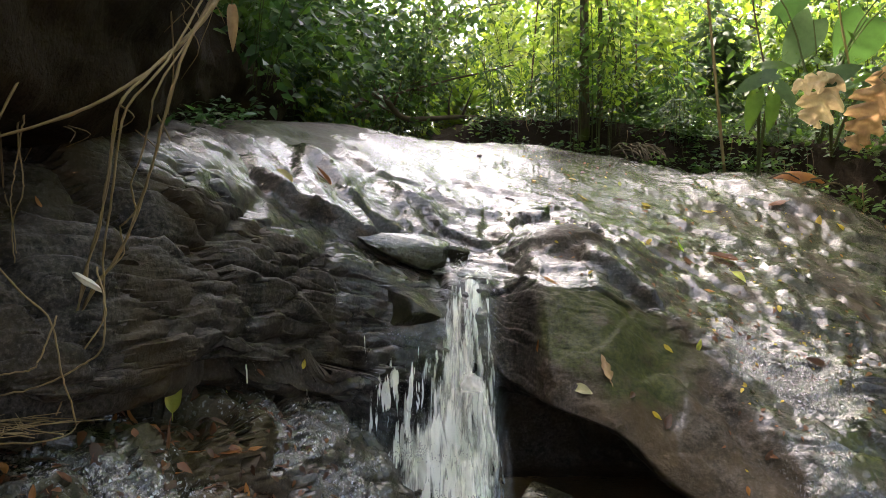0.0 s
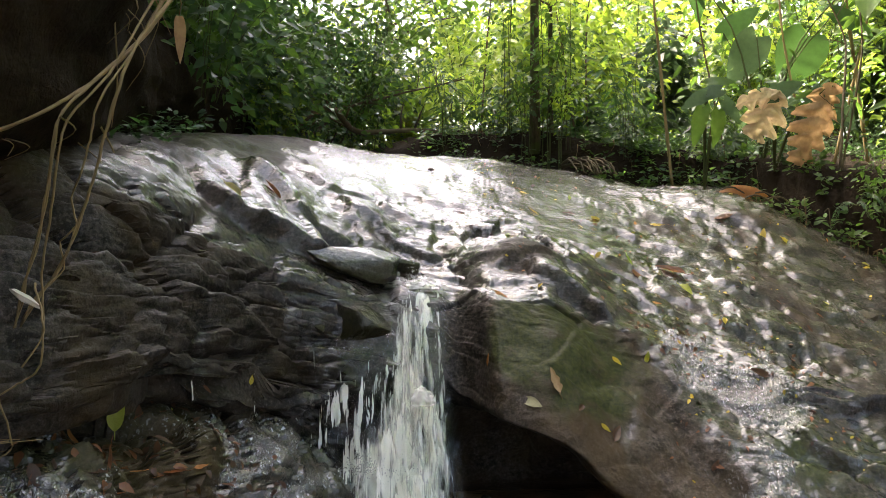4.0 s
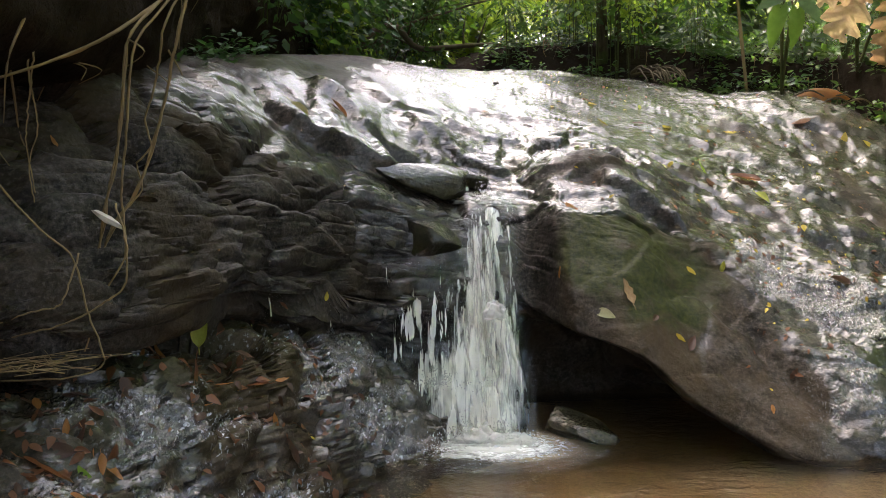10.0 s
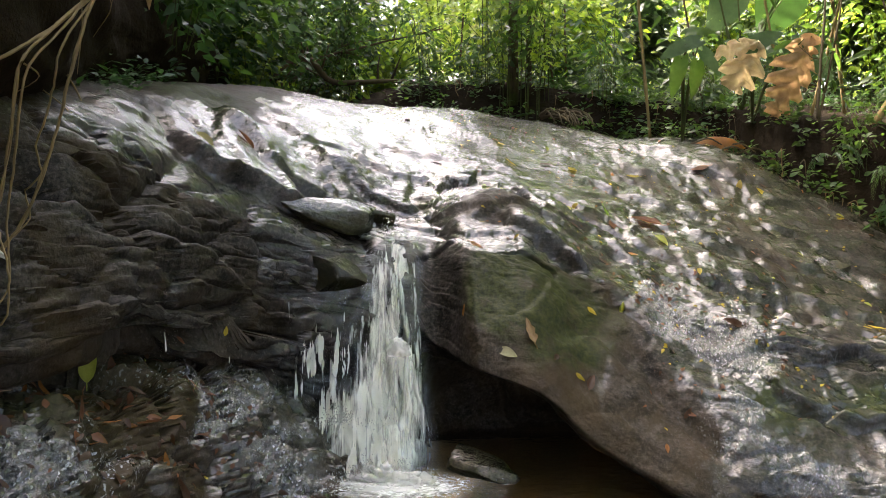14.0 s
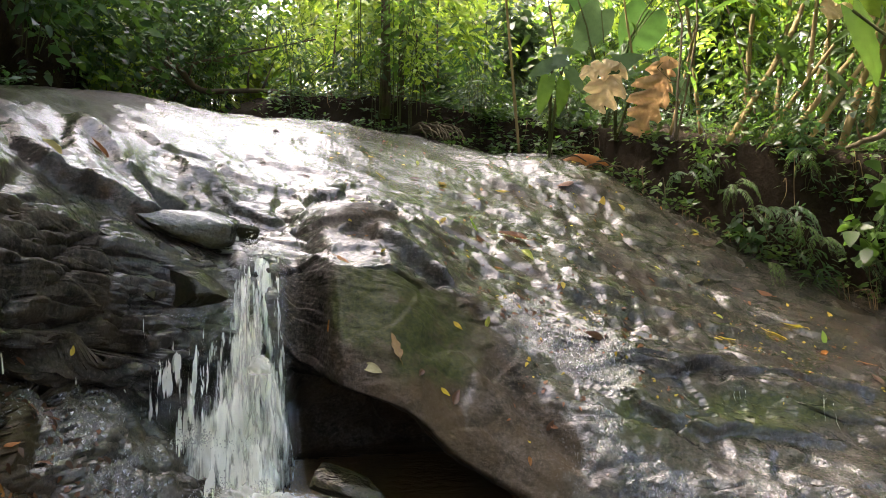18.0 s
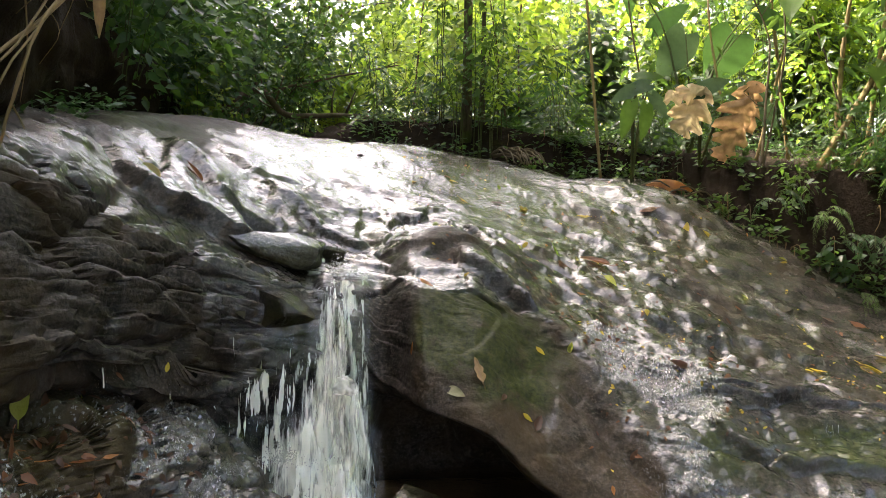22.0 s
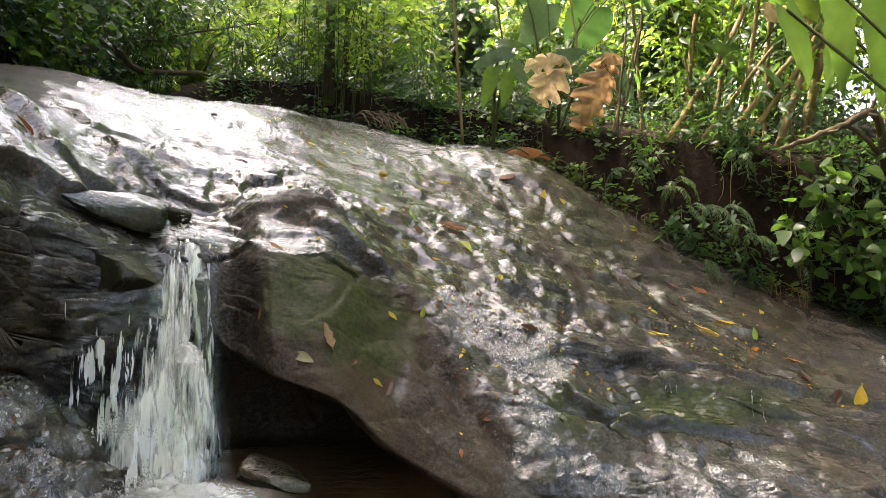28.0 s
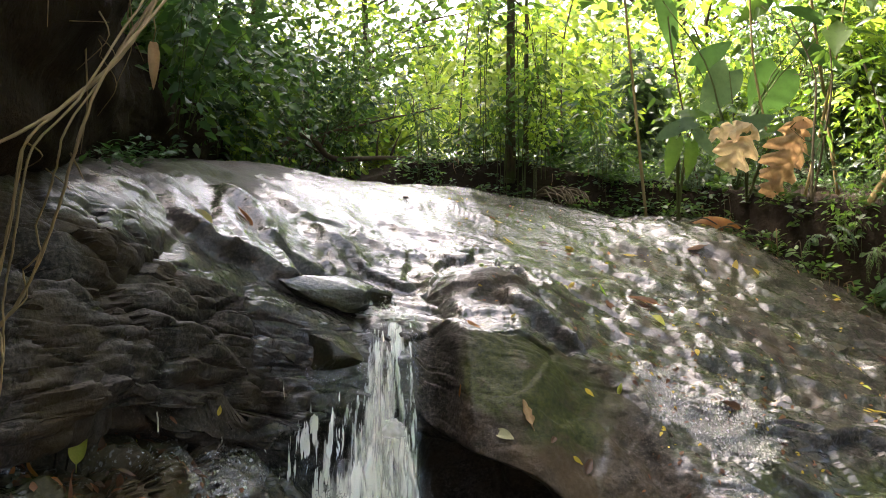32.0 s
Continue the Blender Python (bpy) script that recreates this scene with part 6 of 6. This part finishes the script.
KINDS = {
    "yellow": (M_YELLOW, "fallen yellow leaf lying on wet rock", 0.50, 0),
    "olive": (M_OLIVE, "large fallen olive-yellow leaf on wet rock", 0.55, 0),
    "lime": (M_LIME_FALLEN, "fallen yellow-green leaf on wet rock", 0.45, 0),
    "fresh": (M_FALLEN_GREEN, "fresh bright green leaf lying on rock", 0.42, 0),
    "tan": (M_DRY_BROWN, "curled tan dead leaf on the rock", 0.40, 2),
    "orange": (M_ORANGE, "fallen orange-brown leaf on wet rock", 0.42, 0),
    "red": (M_BROWN, "wet reddish-brown dead leaf on the rock", 0.45, 0),
    "brown": (M_DARK_BROWN, "soaked dark brown dead leaf on the rock", 0.45, 0),
    "pale": (M_PALE, "pale greenish dead leaf on the rock", 0.50, 0),
    "green": (M_LEAF_BLUE, "dull green leaf caught on the rock face", 0.45, 0),
}
SHAPES = {}


def leaf_shape(kind, k):
    """Three curled blades of length 1 for each kind of fallen leaf."""
    if (kind, k) not in SHAPES:
        mat, _, w, lob = KINDS[kind]
        rng = random.Random(kind + str(k))
        v = []
        rows, cols = 12, 7
        bend, roll = rng.uniform(-.25, .35), rng.uniform(-.15, .55)
        for i in range(rows + 1):
            t = i / rows
            half = max(.5 * w * math.sin(math.pi * (0.03 + .97 * t) ** rng.uniform(.68, .72)) ** .8 if t < 1 else 0, .006)
            if lob:
                half *= .6 + .4 * abs(math.sin(t * 9))
            for j in range(cols):
                s = 2 * j / (cols - 1) - 1
                z = .03 + bend * (t - .5) ** 2 + roll * half * s * s + .035 * noise.noise(Vector((t * 4, s * 2, k * 5.0 + len(kind))))
                v.append((t - .5 + .05 * s * s, half * s + .05 * math.sin(t * 2.5 + k), z))
        me = mesh("leaf_blade", v, grid_faces(rows + 1, cols), mat)
        stalk = tube("leaf_stalk", [(-.72, .06 * (k - 1), .05), (-.6, .02, .02), (-.47, .05 * math.sin(k), .03)], .012, .016, mat, 5)
        SHAPES[kind, k] = (me, stalk)
    return SHAPES[kind, k]


def nearest(p):
    """The nearest place on rock or shelf, and its normal turned to the sky."""
    best = min((t.find_nearest(Vector(p)) for t in (ROCK_TREE, MOUND_TREE)), key=lambda h: h[3])
    n = best[1] if best[1].z > -0.1 else -best[1]
    return best[0], n


def lay(kind, p, ln, seed):
    rng = random.Random(seed)
    at, n = nearest(p)
    n = (n + rvec(rng, .10)).normalized()
    a = rng.uniform(0, 6.283)
    me, stalk = leaf_shape(kind, seed % 3)
    ob = thing("fallen_leaf", (0, 0, 0), KINDS[kind][1], "leaf", "fallen leaves")
    ob.matrix_world = Matrix.Translation(at + n * .003) @ aimed(n.cross(Vector((math.cos(a), math.sin(a), .1))), n) @ Matrix.Diagonal((ln, ln, ln, 1))
    part("leaf_blade", me, ob)
    if ln > .045:
        part("leaf_stalk", stalk, ob)
    return ob


count = 0
for kind, rows in FALLEN.items():
    for x, y, z, ln in rows:
        lay(kind, (x, y, z), ln * 1.1, 900 + count)
        count += 1
up_leaf = thing("fallen_leaf", (-0.80, 2.37, 0.585), "fresh bright green leaf standing against wet rock", "leaf", "fallen leaves")
up_leaf.matrix_world = Matrix.Translation((-0.80, 2.35, 0.64)) @ aimed((.12, .15, 1), (.1, -1, .2)) @ Matrix.Diagonal((.10, .10, .10, 1))
part("leaf_blade", leaf_shape("lime", 1)[0], up_leaf)
part("leaf_stalk", leaf_shape("lime", 1)[1], up_leaf)
# smaller litter scattered where the water leaves it
lr = random.Random(31)
for k in range(205):
    if k < 70:
        x, y = lr.uniform(0.35, 2.6), lr.uniform(3.3, 5.4)
        kind = lr.choice(["brown", "brown", "red", "yellow", "orange", "lime"])
        ln = lr.uniform(.015, .045)
    else:
        x, y = (lr.uniform(-1.25, -.80), lr.uniform(1.5, 2.05)) if k % 2 else (lr.uniform(-1.2, -.55), lr.uniform(1.6, 2.5))
        kind = lr.choice(["brown", "brown", "brown", "red", "red", "orange"])
        ln = lr.uniform(.018, .048)
    p, n = surface(x, y, ROCK_TREE if k < 70 else MOUND_TREE)
    lay(kind, p, ln, 1200 + k)


def leaf_bits(label, count_, spots, size, mat, tree_, seed):
    """Torn scraps of leaf stuck to the wet rock, too many to tell apart."""
    rng = random.Random(seed)
    items = []
    for k in range(count_):
        x0, x1, y0, y1 = rng.choice(spots)
        x, y = rng.uniform(x0, x1), rng.uniform(y0, y1)
        if noise.noise(Vector((x * 2.5, y * 2.5, seed))) < -0.12:
            continue
        p, n = surface(x, y, tree_)
        a = rng.uniform(0, 6.283)
        items.append((p + n * .004, n.cross(Vector((math.cos(a), math.sin(a), .1))), n + rvec(rng, .25), size * rng.uniform(.4, 1.4)))
    return tagged(new("leaf_litter", leaves_mesh("leaf_litter", items, OVATE, mat)), label, "leaf litter", kind="stuff")


SLOPE = [(0.35, 1.5, 3.4, 5.3), (0.8, 2.4, 3.3, 4.9), (0.9, 1.6, 2.9, 3.6), (2.0, 2.9, 3.0, 4.0)]
SHELF = [(-1.3, -.55, 1.5, 2.4), (-1.3, -.85, 1.4, 2.0), (-0.8, -.35, 2.2, 2.8)]
leaf_bits("scraps of soaked brown leaf on the rock slope", 520, SLOPE, .017, M_DARK_BROWN, ROCK_TREE, 61)
leaf_bits("scraps of reddish leaf on the rock slope", 300, SLOPE, .024, M_BROWN, ROCK_TREE, 62)
leaf_bits("scraps of yellow leaf on the rock slope", 260, SLOPE, .019, M_YELLOW, ROCK_TREE, 63)
leaf_bits("soaked dark brown leaf litter on the rock shelf", 520, SHELF, .030, M_DARK_BROWN, MOUND_TREE, 64)
leaf_bits("wet red-brown leaf litter on the rock shelf", 260, SHELF, .036, M_BROWN, MOUND_TREE, 65)

# a large dead leaf and a clump of washed-out roots at the head of the slab
dead = thing("dead_leaf", (2.01, 5.25, surface(2.01, 5.25)[0].z + .02), "large orange-brown dead leaf lying at the bank", "leaf")
for k, (way, ln, wd, at) in enumerate([((-.9, -.2, .05), .17, .13, (0, 0, .05)), ((.9, -.3, .02), .16, .12, (0, 0, .05)), ((-.2, -.6, -.6), .13, .12, (.0, -.02, .03))]):
    b = part("lobe", big_leaf_mesh(ln, wd, M_ORANGE, 0, .5, -.4, k, rows=12, cols=7), dead)
    b.matrix_local = Matrix.Translation(at) @ aimed(way, (0, -.5, 1))
for k, (x, y, z) in enumerate([(1.92, 5.22, 1.30), (2.12, 5.24, 1.27), (2.2, 5.2, 1.24), (2.06, 5.18, 1.25)]):
    branch([(x - .1, y, z), (x, y - .03, z + .04), (x + .12, y, z - .01)], .007, .004, "short rotten twig under a dead leaf", seed=80 + k, name="rotten_twig")
clump = thing("root_clump", (1.09, 5.60, surface(1.09, 5.60)[0].z + .03), "clump of dark washed-out roots on the slab", "roots")
cr = random.Random(8)
for k in range(15):
    x0, dx = cr.uniform(-.16, .10), cr.uniform(.02, .16)
    h = cr.uniform(.03, .09)
    c = [(x0, .07, h * .6), (x0 + dx * .4, .0, h), (x0 + dx * .8, -.07, h * .55), (x0 + dx, -.13, -.03)]
    part("strand", tube("strand", [Vector(q) + rvec(cr, .004) for q in curve_points(c, 12)], cr.uniform(.006, .014), .004, M_BARK, 7), clump)
chip = loose_rock("wood_chip", (-.885, 1.98, .985), (.045, .016, .010), (10, 38, 20), 61, M_PALE_WOOD, "pale broken piece of wood lodged in the rock")
chip["category"] = "wood"
hung = thing("hanging_dead_leaf", (-.965, 3.68, 2.05), "long brown dead leaf hanging from the bank", "leaf")
part("leaf_stalk", tube("leaf_stalk", [(0, 0, .06), (.01, 0, 0), (0, 0, -.05)], .003, .002, M_VINE, 5), hung)
hb = part("leaf_blade", big_leaf_mesh(.19, .05, M_DRY_BROWN, 0, .2, .6, 4), hung)
hb.matrix_local = Matrix.Translation((0, 0, -.05)) @ aimed((.05, -.05, -1), (.4, -1, 0))
